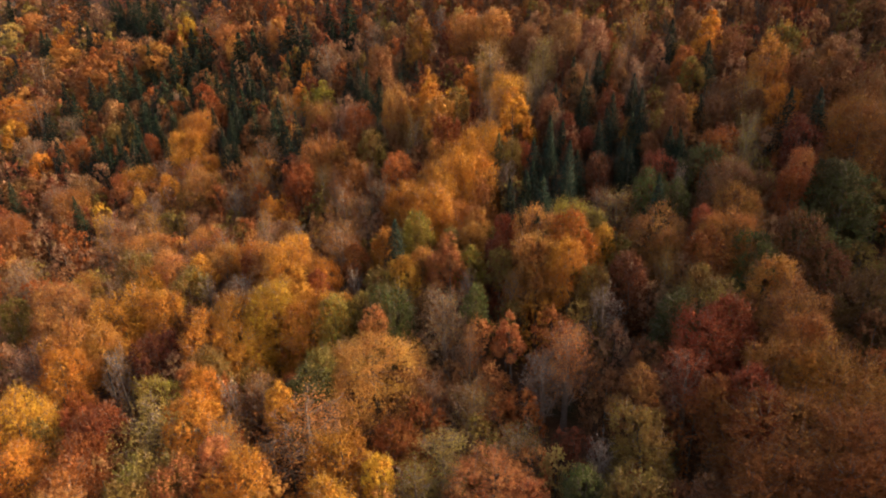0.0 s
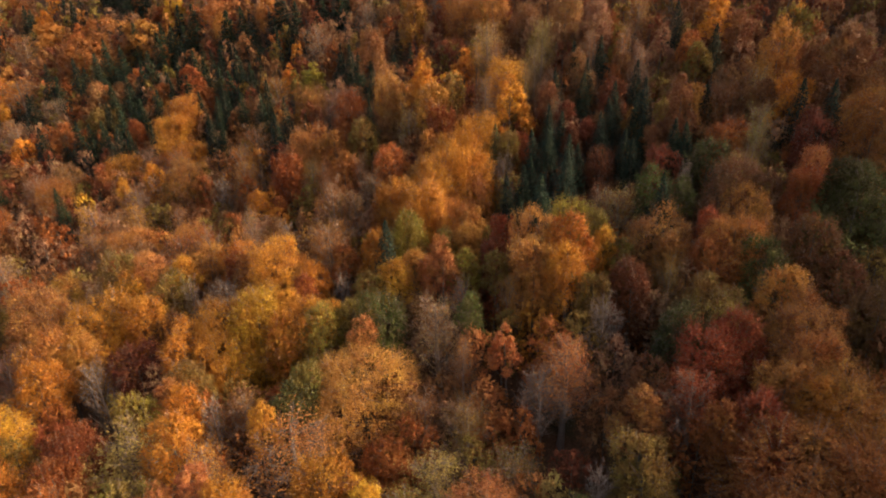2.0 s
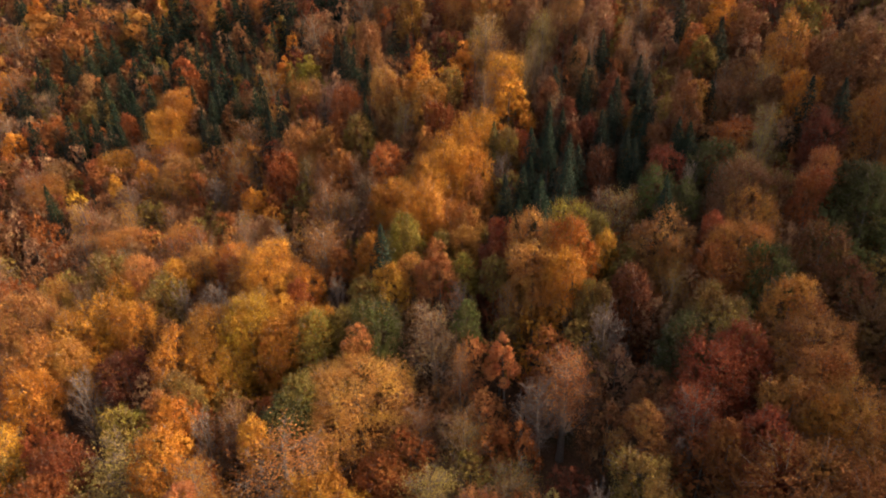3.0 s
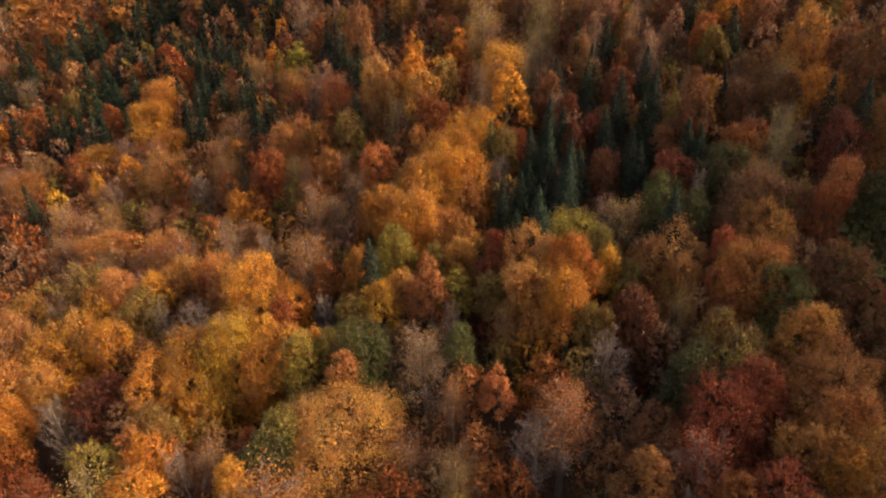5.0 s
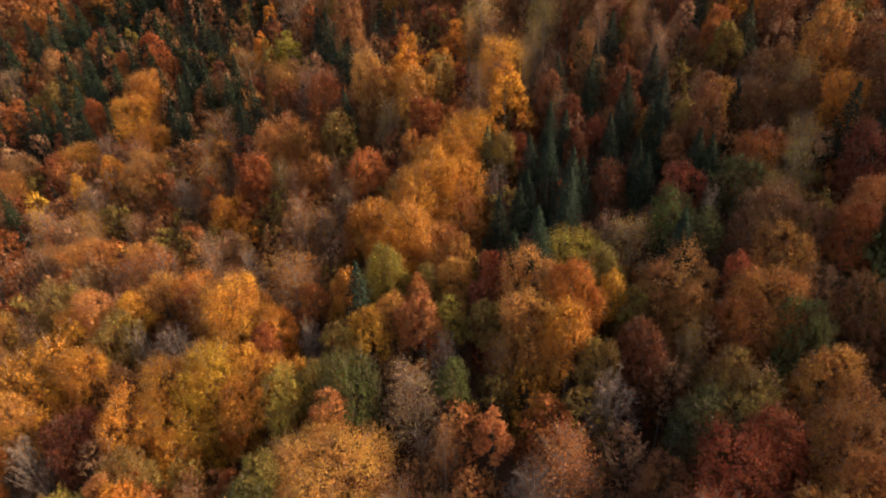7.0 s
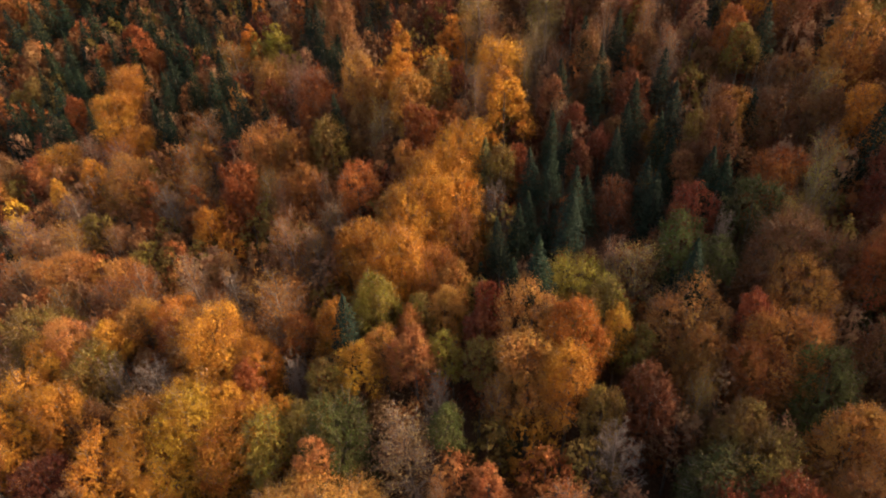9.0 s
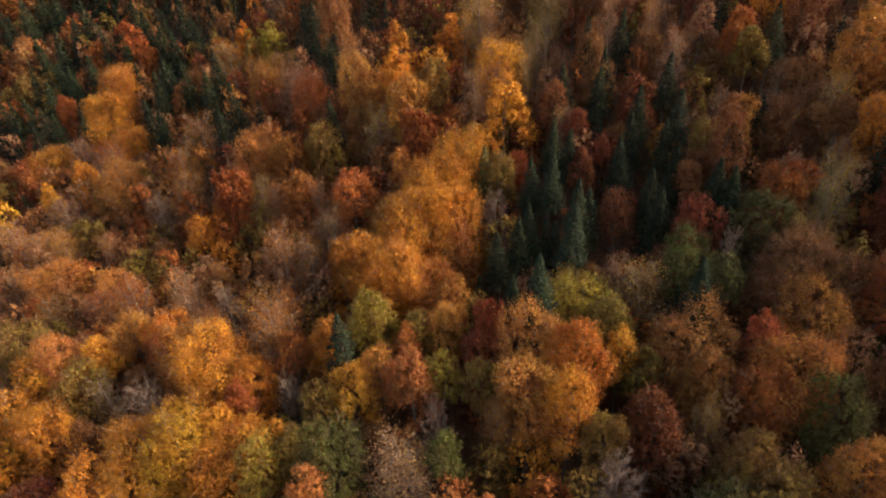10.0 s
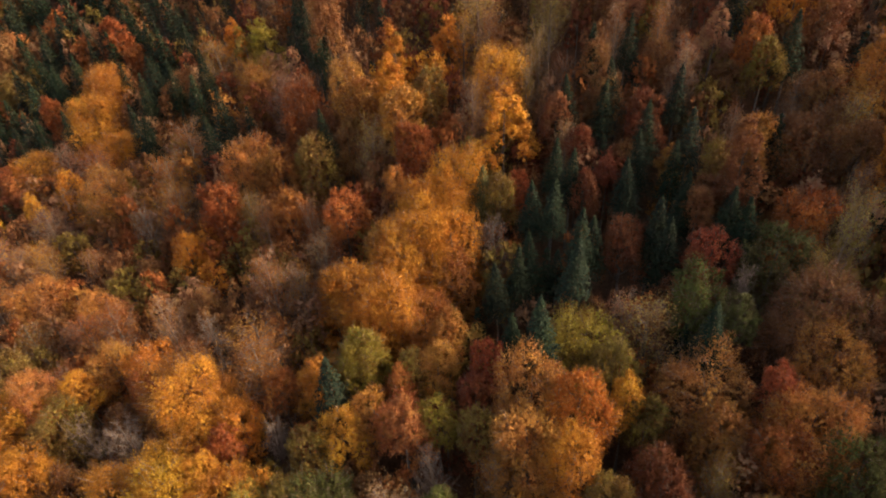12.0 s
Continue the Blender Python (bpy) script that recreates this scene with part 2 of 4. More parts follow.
def broadleaf_shapes(kind, seeds, count, size, radius, deep, sprays, ruffle, pointed=False, branch=7, many=11):
    """Crowns are modelled apart from the trunk, from 0 to their depth."""
    for s in range(seeds):
        rng = np.random.default_rng(100 + s + 17 * len(SHAPES))
        p, n, grow, along, fine = crown_places(rng, count, sprays, radius, deep, pointed, many)
        crown = mesh_of(kind + "_crown", *leaves(rng, p, n, size * grow, ruffle, along), FAR_LEAF if size > 0.115 else LEAF)
        big, small = limbs(rng, H0 * 0.9, H0 - deep, radius * 0.8, branch)
        trunk = mesh_of(kind + "_trunk", *tubes(big, 5), BARK, True)
        haze = mesh_of(kind + "_twigs", *tubes(fine, 3), PALE_BARK) if size < 0.1 else None
        SHAPES.setdefault(kind, []).append((trunk, crown, haze, radius, deep))


def sparse_shapes(kind, seeds, count, size, radius, low, branch, twigs, lean):
    """Trees that have shed most of their leaves: pale limbs, a haze of twigs and what leaves are left."""
    for s in range(seeds):
        rng = np.random.default_rng(500 + s + 13 * len(SHAPES))
        big, small = limbs(rng, H0 * 0.97, low, radius, branch, lean, twigs, 0.8)
        trunk = mesh_of(kind + "_trunk", *tubes(big, 5), PALE_BARK, True)
        haze = mesh_of(kind + "_twigs", *joined(tubes([t for t in small if len(t) == 3], 3), tubes([t for t in small if len(t) == 2], 3)), PALE_BARK)
        crown = None
        if count:
            ends = np.array([t[-1][0] for t in small])
            pick = rng.integers(0, len(ends), count)
            p = ends[pick] + rng.normal(0, 0.5, (count, 3))
            n = p - np.array((0, 0, (low + H0) / 2))
            n /= np.linalg.norm(n, axis=1)[:, None]
            crown = mesh_of(kind + "_crown", *leaves(rng, p, n, size, 0.9), LEAF)
        SHAPES.setdefault(kind, []).append((trunk, crown, haze, radius, 0))


def conifer_shapes(kind, seeds, levels, radius, size, cards, deep):
    for s in range(seeds):
        rng = np.random.default_rng(900 + s + 7 * len(SHAPES))
        p, n, big = [], [], []
        for i in range(levels):
            f = (i + rng.uniform(0, 0.6)) / levels
            z = 0.8 + f * (deep - 1.0)
            reach = radius * (1 - f) ** 0.85 * rng.uniform(0.8, 1.1) + 0.12
            arms = 5 + int(6 * (1 - f))
            for k in range(arms):
                turn = 2 * math.pi * (k + rng.uniform(-0.3, 0.3)) / arms + i * 0.7
                length = reach * rng.uniform(0.75, 1.12)
                for c in range(max(2, int(cards * (1 - 0.6 * f)))):
                    h = rng.uniform(0.25, 1.0)
                    x = length * h
                    across = rng.normal(0, 0.16) * length
                    p.append((x * math.cos(turn) - across * math.sin(turn), x * math.sin(turn) + across * math.cos(turn), z - 0.42 * x + 0.12 * x * h + rng.normal(0, 0.2)))
                    n.append((0.45 * math.cos(turn), 0.45 * math.sin(turn), 0.9))
        p, n = np.array(p), np.array(n)
        crown = mesh_of(kind + "_crown", *leaves(rng, p, n, size, 0.32), NEEDLE)
        stem = [((0, 0, -0.6), 0.3), ((0, 0, 8), 0.2), ((0, 0, H0 - 0.4), 0.03)]
        trunk = mesh_of(kind + "_trunk", *tubes([stem], 6), BARK, True)
        SHAPES.setdefault(kind, []).append((trunk, crown, None, radius, deep))


broadleaf_shapes("beech", 8, 14500, 0.066, 3.8, 10.0, 1500, 0.55, many=22)
broadleaf_shapes("maple", 5, 11000, 0.066, 3.0, 10.0, 1100, 0.55, True, many=20)
broadleaf_shapes("grand_beech", 7, 29000, 0.07, 6.0, 15.5, 2900, 0.55, many=34)
broadleaf_shapes("vast_beech", 3, 56000, 0.07, 9.0, 23.0, 5600, 0.55, many=48)
broadleaf_shapes("mid_beech", 6, 7200, 0.092, 3.6, 10.0, 900, 0.5, many=18)
broadleaf_shapes("mid_maple", 4, 5600, 0.092, 3.0, 10.0, 700, 0.5, True, many=16)
broadleaf_shapes("far_beech", 5, 4200, 0.12, 3.5, 10.0, 700, 0.4, many=14)
sparse_shapes("thin", 6, 4600, 0.066, 3.2, 5.0, 32, 12, 1.75)
sparse_shapes("bare", 5, 0, 0.1, 2.9, 5.0, 42, 18, 2.0)
conifer_shapes("fir", 5, 32, 3.2, 0.17, 17, 13.0)
conifer_shapes("far_fir", 4, 28, 3.2, 0.22, 14, 13.0)
broadleaf_shapes("low_beech", 6, 2100, 0.115, 3.5, 10.0, 400, 0.5, many=14)
broadleaf_shapes("scrub_beech", 5, 920, 0.178, 3.5, 10.0, 260, 0.48, many=12)
broadleaf_shapes("tiny_beech", 4, 520, 0.245, 3.5, 10.0, 180, 0.28, many=11)
broadleaf_shapes("edge_beech", 3, 150, 0.5, 3.5, 10.0, 60, 0.45, many=9)
conifer_shapes("low_fir", 3, 15, 3.2, 0.3, 7, 13.0)

# the last tone is rust darkened, with shade put into the leaf colour
TONES = {
    "orange": (0.50, 0.185, 0.03), "gold": (0.55, 0.23, 0.033), "yellow": (0.58, 0.292, 0.036), "amber": (0.42, 0.173, 0.042),
    "rust": (0.34, 0.105, 0.03), "red": (0.31, 0.078, 0.03), "brown": (0.25, 0.105, 0.04), "olive": (0.24, 0.145, 0.036),
    "green": (0.115, 0.1, 0.03), "coral": (0.42, 0.157, 0.05), "straw": (0.41, 0.255, 0.075), "lime": (0.31, 0.205, 0.037),
    "apricot": (0.5, 0.21, 0.052), "pink": (0.33, 0.16, 0.08), "fir": (0.019, 0.025, 0.011), "bluefir": (0.023, 0.032, 0.016), "shaded_rust": (0.21, 0.062, 0.027),
}
WORDS = {
    "orange": "orange", "gold": "golden", "yellow": "bright yellow", "amber": "amber", "rust": "rust-brown", "red": "deep red",
    "brown": "dull brown", "olive": "olive-green", "green": "still green", "coral": "coral-orange", "apricot": "pale apricot-orange", "shaded_rust": "shade-darkened reddish-brown", "straw": "straw-yellow", "lime": "yellow-green", "pink": "faded pinkish-brown",
}
pick = random.Random(5)


PLANTED = []


def tree(kind, x, y, top, radius, tone):
    """One tree whose tip is at height top."""
    PLANTED.append((x, y, radius, kind, tone, top))
    away = math.hypot(x, y)
    if kind in ("beech", "maple"):
        if radius > 5.2 and kind == "beech" and away < 240:
            kind = "vast_beech" if radius > 7.2 and away < 150 else "grand_beech"
        elif away > 240:
            kind = "far_beech"
        elif away > 140 or radius < 3.2:
            kind = "mid_" + kind
    if away > 225 and kind == "fir":
        kind = "far_fir"
    trunk_me, crown_me, haze_me, r0, deep0 = pick.choice(SHAPES[kind])
    base = ground(x, y)
    high = max(top - base, 5.0)
    firs = kind.endswith("fir")
    root = new("conifer_tree" if firs else "bare_tree" if kind == "bare" else "broadleaf_tree")
    root.empty_display_size = 0.5
    root.matrix_world = pose(x, y, base, pick.uniform(-2, 2), pick.uniform(-2, 2), pick.uniform(0, 360))
    if not firs:
        radius *= pick.uniform(1.06, 1.2)   # neighbouring crowns grow into one another
    wide = radius / r0
    whole = Matrix.Diagonal((wide, wide, high / H0, 1))
    slim = Matrix.Diagonal((min(wide, 1.3), min(wide, 1.3), high / H0, 1))
    deep = min(max(radius * (3.4 if firs else pick.uniform(2.4, 3.2)), 6.0), 0.88 * high)
    size = "broad " if radius > 5.6 else "slender " if radius < 3.6 else ""
    if firs:
        # this tone is blue-green near by and puts haze into distant firs
        label = (size or "tall ") + ("blue-green or haze-tinted" if tone == "bluefir" else "dark green") + " conifer with a pointed top on the forest slope"
    elif kind == "bare":
        label = (size or "tall ") + "leafless tree with pale grey limbs on the forest slope"
    elif kind == "thin":
        label = size + "half-bare tree with grey twigs and " + WORDS[tone] + " leaves"
    elif "maple" in kind:
        label = size + "broadleaf tree with a pointed " + WORDS[tone] + " autumn crown"
    else:
        label = size + "broadleaf tree with a full rounded " + WORDS[tone] + " autumn crown"
    tagged(root, label, "conifer" if firs else "tree", "trees of the forest")
    part = new("trunk", trunk_me)
    part.parent, part.matrix_basis = root, slim if deep0 else whole
    up = Matrix.Translation((0, 0, high - deep)) @ Matrix.Diagonal((wide, wide, deep / deep0, 1)) if deep0 else whole
    if haze_me:
        part = tagged(new("twig_spray", haze_me), "spray of fine pale twigs", kind="stuff")
        part.parent, part.matrix_basis = root, up
    if crown_me:
        part = new("crown", crown_me)
        part.parent, part.matrix_basis = root, up
        c = TONES[tone]
        v = pick.uniform(0.78, 1.2)
        part.color = (c[0] * v * pick.uniform(0.94, 1.06), c[1] * v * pick.uniform(0.9, 1.1), c[2] * v, 1)
    return root


# ---- single trees ----
# many right-hand crowns have darkened tones, with shade in their colour
# kind, x, y, height of the tip, crown radius, tone
tree("beech", 40.5, 45.7, 28.9, 4.6, "rust")
tree("beech", 34.1, 47.9, 27.3, 6.3, "rust")
tree("beech", 23.1, 48.3, 20.1, 4.1, "brown")
tree("beech", 27.9, 50.3, 21.9, 4.2, "brown")
tree("beech", 43.7, 50.4, 30.3, 6.7, "rust")
tree("beech", 20.0, 51.0, 22.8, 5.0, "olive")
tree("beech", -47.6, 52.5, 20.6, 3.6, "coral")
tree("beech", 39.4, 53.2, 29.9, 9.3, "rust")
tree("beech", 15.0, 53.3, 20.9, 4.0, "green")
tree("beech", -39.6, 53.6, 20.8, 3.7, "olive")
tree("beech", 8.3, 53.7, 18.8, 4.4, "coral")
tree("beech", -16.6, 53.8, 19.8, 5.1, "gold")
tree("bare", 17.3, 57.0, 22.7, 2.7, "straw")
tree("beech", -28.1, 57.1, 21.5, 4.3, "gold")
tree("beech", -49.5, 57.2, 20.4, 4.7, "rust")
tree("beech", -39.5, 57.6, 21.3, 4.7, "olive")
tree("beech", -34.6, 57.6, 21.4, 4.1, "coral")
tree("thin", -5.2, 57.8, 18.5, 4.3, "olive")
tree("beech", 4.2, 58.2, 18.8, 6.5, "coral")
tree("beech", 22.9, 58.6, 25.4, 4.9, "olive")
tree("thin", -0.6, 58.7, 18.5, 2.8, "olive")
tree("beech", -10.6, 58.8, 18.8, 2.4, "yellow")
tree("beech", 46.3, 59.6, 32.1, 6.0, "amber")
tree("beech", 37.0, 60.0, 30.0, 4.5, "red")
tree("beech", 32.6, 60.3, 28.7, 2.9, "rust")
tree("beech", -30.8, 60.5, 21.4, 2.4, "coral")
tree("beech", 43.1, 61.1, 31.1, 2.7, "orange")
tree("beech", -15.7, 62.6, 20.7, 5.1, "orange")
tree("beech", -59.9, 63.0, 19.0, 4.2, "orange")
tree("beech", -51.4, 63.7, 19.9, 4.4, "rust")
tree("thin", 8.5, 63.9, 18.8, 4.6, "olive")
tree("beech", 41.9, 64.1, 31.3, 4.1, "amber")
tree("thin", -31.3, 64.7, 22.1, 3.6, "amber")
tree("thin", -2.1, 64.7, 18.2, 5.1, "straw")
tree("maple", 24.8, 65.6, 27.1, 3.5, "coral")
tree("thin", 31.3, 65.7, 29.8, 5.1, "red")
tree("beech", 45.9, 67.2, 32.9, 3.9, "amber")
tree("thin", -20.7, 67.9, 22.2, 8.2, "coral")
tree("beech", -51.2, 68.4, 21.1, 4.2, "red")
tree("thin", -42.8, 68.6, 22.3, 5.9, "straw")
tree("beech", -37.6, 68.7, 22.6, 4.7, "gold")
tree("beech", -8.7, 69.5, 16.2, 5.2, "rust")
tree("thin", 1.9, 70.3, 22.1, 4.2, "olive")
tree("beech", -25.2, 70.4, 22.6, 2.4, "gold")
tree("beech", 35.8, 71.9, 32.0, 5.9, "red")
tree("beech", 48.4, 72.4, 34.6, 5.7, "coral")
tree("beech", 28.3, 72.5, 25.9, 3.6, "brown")
tree("bare", -32.8, 72.6, 23.1, 2.7, "olive")
tree("bare", 13.2, 73.0, 25.6, 3.8, "pink")
tree("beech", -67.4, 73.1, 19.8, 6.0, "yellow")
tree("beech", 38.6, 73.3, 33.3, 5.1, "red")
tree("beech", -22.6, 73.5, 23.3, 4.1, "green")
tree("thin", 4.4, 73.5, 20.2, 2.9, "brown")
tree("thin", -29.3, 74.0, 22.6, 4.1, "brown")
tree("beech", -37.5, 74.0, 23.0, 3.1, "gold")
tree("beech", -44.4, 74.1, 22.1, 3.5, "lime")
tree("thin", 16.7, 74.6, 27.9, 5.5, "coral")
tree("thin", -3.9, 74.9, 20.1, 4.4, "brown")
tree("maple", -41.4, 75.7, 22.8, 3.4, "coral")
tree("beech", 59.5, 75.9, 34.5, 5.9, "brown")
tree("beech", -21.2, 76.5, 24.2, 3.6, "olive")
tree("beech", 38.5, 76.9, 33.8, 5.6, "olive")
tree("thin", 17.3, 76.9, 28.2, 3.9, "coral")
tree("beech", 33.5, 77.0, 32.5, 4.8, "green")
tree("beech", 47.2, 78.4, 36.5, 4.6, "amber")
tree("beech", -38.2, 78.8, 23.9, 3.5, "olive")
tree("beech", -12.7, 79.3, 25.1, 9.0, "apricot")
tree("thin", 2.5, 79.8, 27.2, 2.4, "coral")
tree("maple", 9.4, 80.2, 27.7, 2.8, "coral")
tree("beech", 38.0, 82.5, 34.2, 4.0, "olive")
tree("bare", 24.1, 82.6, 31.4, 3.9, "pink")
tree("beech", 57.8, 82.7, 36.6, 4.7, "brown")
tree("beech", -66.4, 84.2, 21.9, 4.0, "gold")
tree("bare", -56.1, 83.8, 22.6, 3.3, "pink")
tree("beech", -13.3, 85.3, 27.1, 2.7, "coral")
tree("beech", -51.3, 87.0, 22.6, 4.2, "shaded_rust")
tree("beech", 49.4, 86.3, 37.6, 4.4, "green")
tree("beech", 55.5, 86.4, 40.7, 4.5, "brown")
tree("beech", 23.3, 87.1, 32.3, 3.2, "olive")
tree("beech", -42.6, 87.2, 25.5, 4.4, "gold")
tree("thin", -1.2, 87.6, 29.4, 5.4, "pink")
tree("thin", 34.7, 87.8, 34.8, 2.5, "olive")
tree("beech", 3.8, 88.0, 28.9, 2.7, "green")
tree("beech", 29.6, 88.2, 34.0, 5.1, "shaded_rust")
tree("thin", -74.8, 88.5, 20.9, 5.5, "pink")
tree("beech", -67.8, 89.5, 23.8, 4.7, "amber")
tree("beech", -10.9, 89.1, 28.4, 5.4, "green")
tree("beech", 19.6, 90.4, 35.8, 3.6, "gold")
tree("beech", 41.9, 89.8, 37.7, 4.0, "rust")
tree("beech", -19.7, 89.8, 27.3, 4.2, "lime")
tree("beech", -62.9, 90.8, 23.1, 3.5, "amber")
tree("beech", -25.2, 90.5, 27.5, 6.3, "orange")
tree("beech", -32.0, 91.1, 29.4, 5.9, "yellow")
tree("beech", 46.2, 91.4, 39.9, 5.3, "amber")
tree("beech", -14.7, 91.4, 27.5, 4.2, "olive")
tree("beech", -37.3, 92.2, 27.3, 7.7, "gold")
tree("thin", 11.2, 92.2, 30.9, 3.1, "amber")
tree("beech", 36.7, 92.3, 36.5, 4.2, "amber")
tree("beech", -22.3, 92.6, 26.9, 4.5, "gold")
tree("bare", 3.2, 92.9, 30.4, 3.2, "pink")
tree("beech", -5.1, 93.0, 25.4, 2.5, "brown")
tree("beech", 66.6, 94.2, 46.3, 5.2, "green")
tree("beech", 14.9, 93.4, 36.2, 4.6, "apricot")
tree("beech", -27.6, 94.8, 27.2, 2.8, "gold")
tree("beech", 29.8, 95.5, 34.0, 2.8, "olive")
tree("maple", -0.2, 95.8, 35.3, 3.0, "coral")
tree("beech", 43.8, 95.8, 39.2, 2.4, "red")
tree("beech", 21.7, 96.6, 39.4, 4.6, "orange")
tree("beech", -33.8, 96.4, 26.7, 5.5, "yellow")
tree("beech", -12.8, 96.8, 29.1, 3.0, "olive")
tree("beech", 64.6, 97.0, 46.5, 3.0, "green")
tree("beech", 8.3, 97.0, 32.3, 2.7, "olive")
tree("beech", -48.9, 97.1, 22.1, 3.6, "brown")
tree("beech", -54.2, 97.4, 26.0, 4.6, "gold")
tree("beech", 59.6, 97.4, 45.1, 3.3, "rust")
tree("beech", 51.1, 97.4, 42.1, 5.4, "amber")
tree("beech", 27.8, 97.7, 35.5, 2.4, "gold")
tree("beech", -62.6, 97.9, 25.5, 7.2, "gold")
tree("beech", -9.3, 98.0, 30.6, 3.8, "gold")
tree("beech", -24.4, 98.2, 28.2, 2.6, "rust")
tree("beech", 37.6, 98.8, 38.3, 6.6, "coral")
tree("beech", 3.9, 98.9, 31.9, 3.0, "lime")
tree("beech", 16.3, 99.2, 39.0, 5.6, "apricot")
tree("beech", -0.6, 99.3, 31.7, 4.5, "coral")
tree("bare", -18.7, 99.9, 28.0, 3.0, "straw")
tree("beech", 61.7, 100.4, 47.5, 3.3, "coral")
tree("beech", -5.8, 100.8, 31.1, 3.2, "amber")
tree("bare", -40.2, 101.1, 27.8, 4.6, "pink")
tree("beech", -76.7, 101.9, 26.9, 5.5, "coral")
tree("fir", -10.4, 102.0, 36.0, 3.6, "bluefir")
tree("fir", 38.9, 102.0, 42.8, 3.0, "bluefir")
tree("beech", -85.5, 102.0, 23.5, 3.1, "olive")
tree("beech", 11.0, 105.1, 35.7, 2.7, "red")
tree("beech", 9.1, 102.2, 32.6, 2.9, "shaded_rust")
tree("beech", 27.5, 102.7, 37.1, 3.8, "olive")
tree("bare", -47.0, 102.8, 27.1, 2.7, "pink")
tree("beech", -24.9, 102.9, 29.0, 3.7, "orange")
tree("beech", -1.4, 103.8, 32.4, 2.4, "rust")
tree("beech", -50.9, 104.1, 27.0, 4.2, "olive")
tree("beech", -13.3, 104.5, 33.8, 3.0, "orange")
tree("beech", 53.4, 104.5, 45.0, 7.8, "brown")
tree("fir", 18.4, 104.7, 42.9, 3.1, "bluefir")
tree("beech", -31.9, 104.8, 33.0, 6.1, "gold")
tree("beech", 42.7, 105.0, 41.7, 2.7, "green")
tree("beech", -18.1, 105.5, 30.6, 2.8, "rust")
tree("beech", 0.1, 105.6, 33.2, 2.6, "olive")
tree("beech", -44.0, 105.7, 24.1, 3.8, "brown")
tree("beech", 4.3, 106.4, 33.8, 3.6, "amber")
tree("thin", -68.3, 106.4, 25.7, 3.8, "brown")
tree("beech", -28.6, 106.6, 29.8, 4.7, "amber")
tree("beech", -6.3, 106.8, 36.3, 3.4, "lime")
tree("beech", -59.9, 107.0, 26.8, 4.3, "gold")
tree("beech", 24.9, 107.2, 37.8, 5.9, "lime")
tree("thin", 33.2, 107.9, 40.0, 4.9, "straw")
tree("fir", 14.3, 108.0, 37.4, 3.0, "fir")
tree("thin", -22.4, 108.3, 35.4, 5.1, "amber")
tree("beech", -40.7, 108.6, 28.8, 2.5, "rust")
tree("beech", -56.4, 108.7, 29.9, 3.9, "coral")
tree("bare", 44.8, 109.1, 44.2, 2.4, "pink")
tree("beech", -35.3, 109.2, 30.7, 7.7, "amber")
tree("beech", -75.4, 109.3, 25.3, 3.5, "amber")
tree("beech", 67.2, 109.6, 51.7, 4.1, "shaded_rust")
tree("beech", -51.0, 109.6, 28.0, 3.0, "gold")
tree("thin", 29.4, 109.8, 39.4, 3.6, "pink")
tree("beech", 77.5, 110.0, 56.0, 7.5, "amber")
tree("beech", -7.1, 110.1, 33.5, 4.7, "olive")
tree("beech", 39.7, 110.4, 42.1, 3.9, "green")
tree("thin", 54.4, 110.5, 45.7, 2.4, "straw")
tree("thin", 57.0, 111.2, 53.2, 3.2, "straw")
tree("beech", 5.6, 111.8, 35.4, 2.9, "amber")
tree("beech", 36.7, 112.0, 37.8, 3.2, "brown")
tree("thin", -55.3, 112.3, 27.5, 3.6, "rust")
tree("fir", 71.5, 112.3, 55.9, 3.5, "fir")
tree("beech", 26.7, 112.9, 35.8, 3.0, "brown")
tree("beech", -40.9, 113.2, 29.9, 5.1, "orange")
tree("beech", 50.0, 113.5, 46.5, 4.7, "green")
tree("fir", 23.1, 113.5, 44.9, 3.0, "bluefir")
tree("beech", -67.8, 113.7, 28.1, 4.9, "olive")
tree("thin", -34.0, 114.1, 30.7, 3.0, "rust")
tree("beech", -48.5, 115.1, 28.2, 4.7, "amber")
tree("thin", -23.5, 115.2, 32.3, 7.2, "amber")
tree("beech", 42.9, 115.4, 44.8, 3.7, "shaded_rust")
tree("beech", -6.2, 115.8, 35.2, 4.5, "orange")
tree("beech", 1.7, 116.0, 35.9, 5.3, "amber")
tree("fir", 13.5, 116.5, 39.5, 3.0, "fir")
tree("beech", -2.9, 116.6, 39.7, 5.6, "orange")
tree("fir", 67.7, 116.7, 55.6, 4.0, "fir")
tree("fir", 48.0, 116.9, 48.3, 3.0, "fir")
tree("beech", 55.3, 117.1, 49.2, 4.6, "rust")
tree("fir", 37.4, 117.5, 45.4, 3.7, "fir")
tree("bare", -32.0, 117.6, 32.6, 3.4, "pink")
tree("beech", -9.5, 118.3, 39.8, 4.0, "orange")
tree("fir", 16.2, 119.0, 40.6, 3.0, "fir")
tree("thin", 63.0, 119.2, 52.6, 2.5, "pink")
tree("beech", 83.5, 119.5, 58.5, 5.5, "brown")
tree("fir", 24.9, 119.6, 46.3, 3.0, "bluefir")
tree("fir", 46.0, 119.7, 48.6, 3.4, "fir")
tree("beech", 76.7, 120.5, 65.3, 5.2, "brown")
tree("fir", 18.4, 120.6, 41.4, 3.0, "fir")
tree("beech", 32.0, 120.6, 43.5, 4.0, "shaded_rust")
tree("fir", 28.1, 120.7, 43.8, 3.0, "fir")
tree("thin", -40.0, 121.1, 34.1, 3.8, "pink")
tree("fir", 36.5, 121.5, 46.6, 3.0, "fir")
tree("beech", 68.9, 121.7, 56.5, 4.5, "gold")
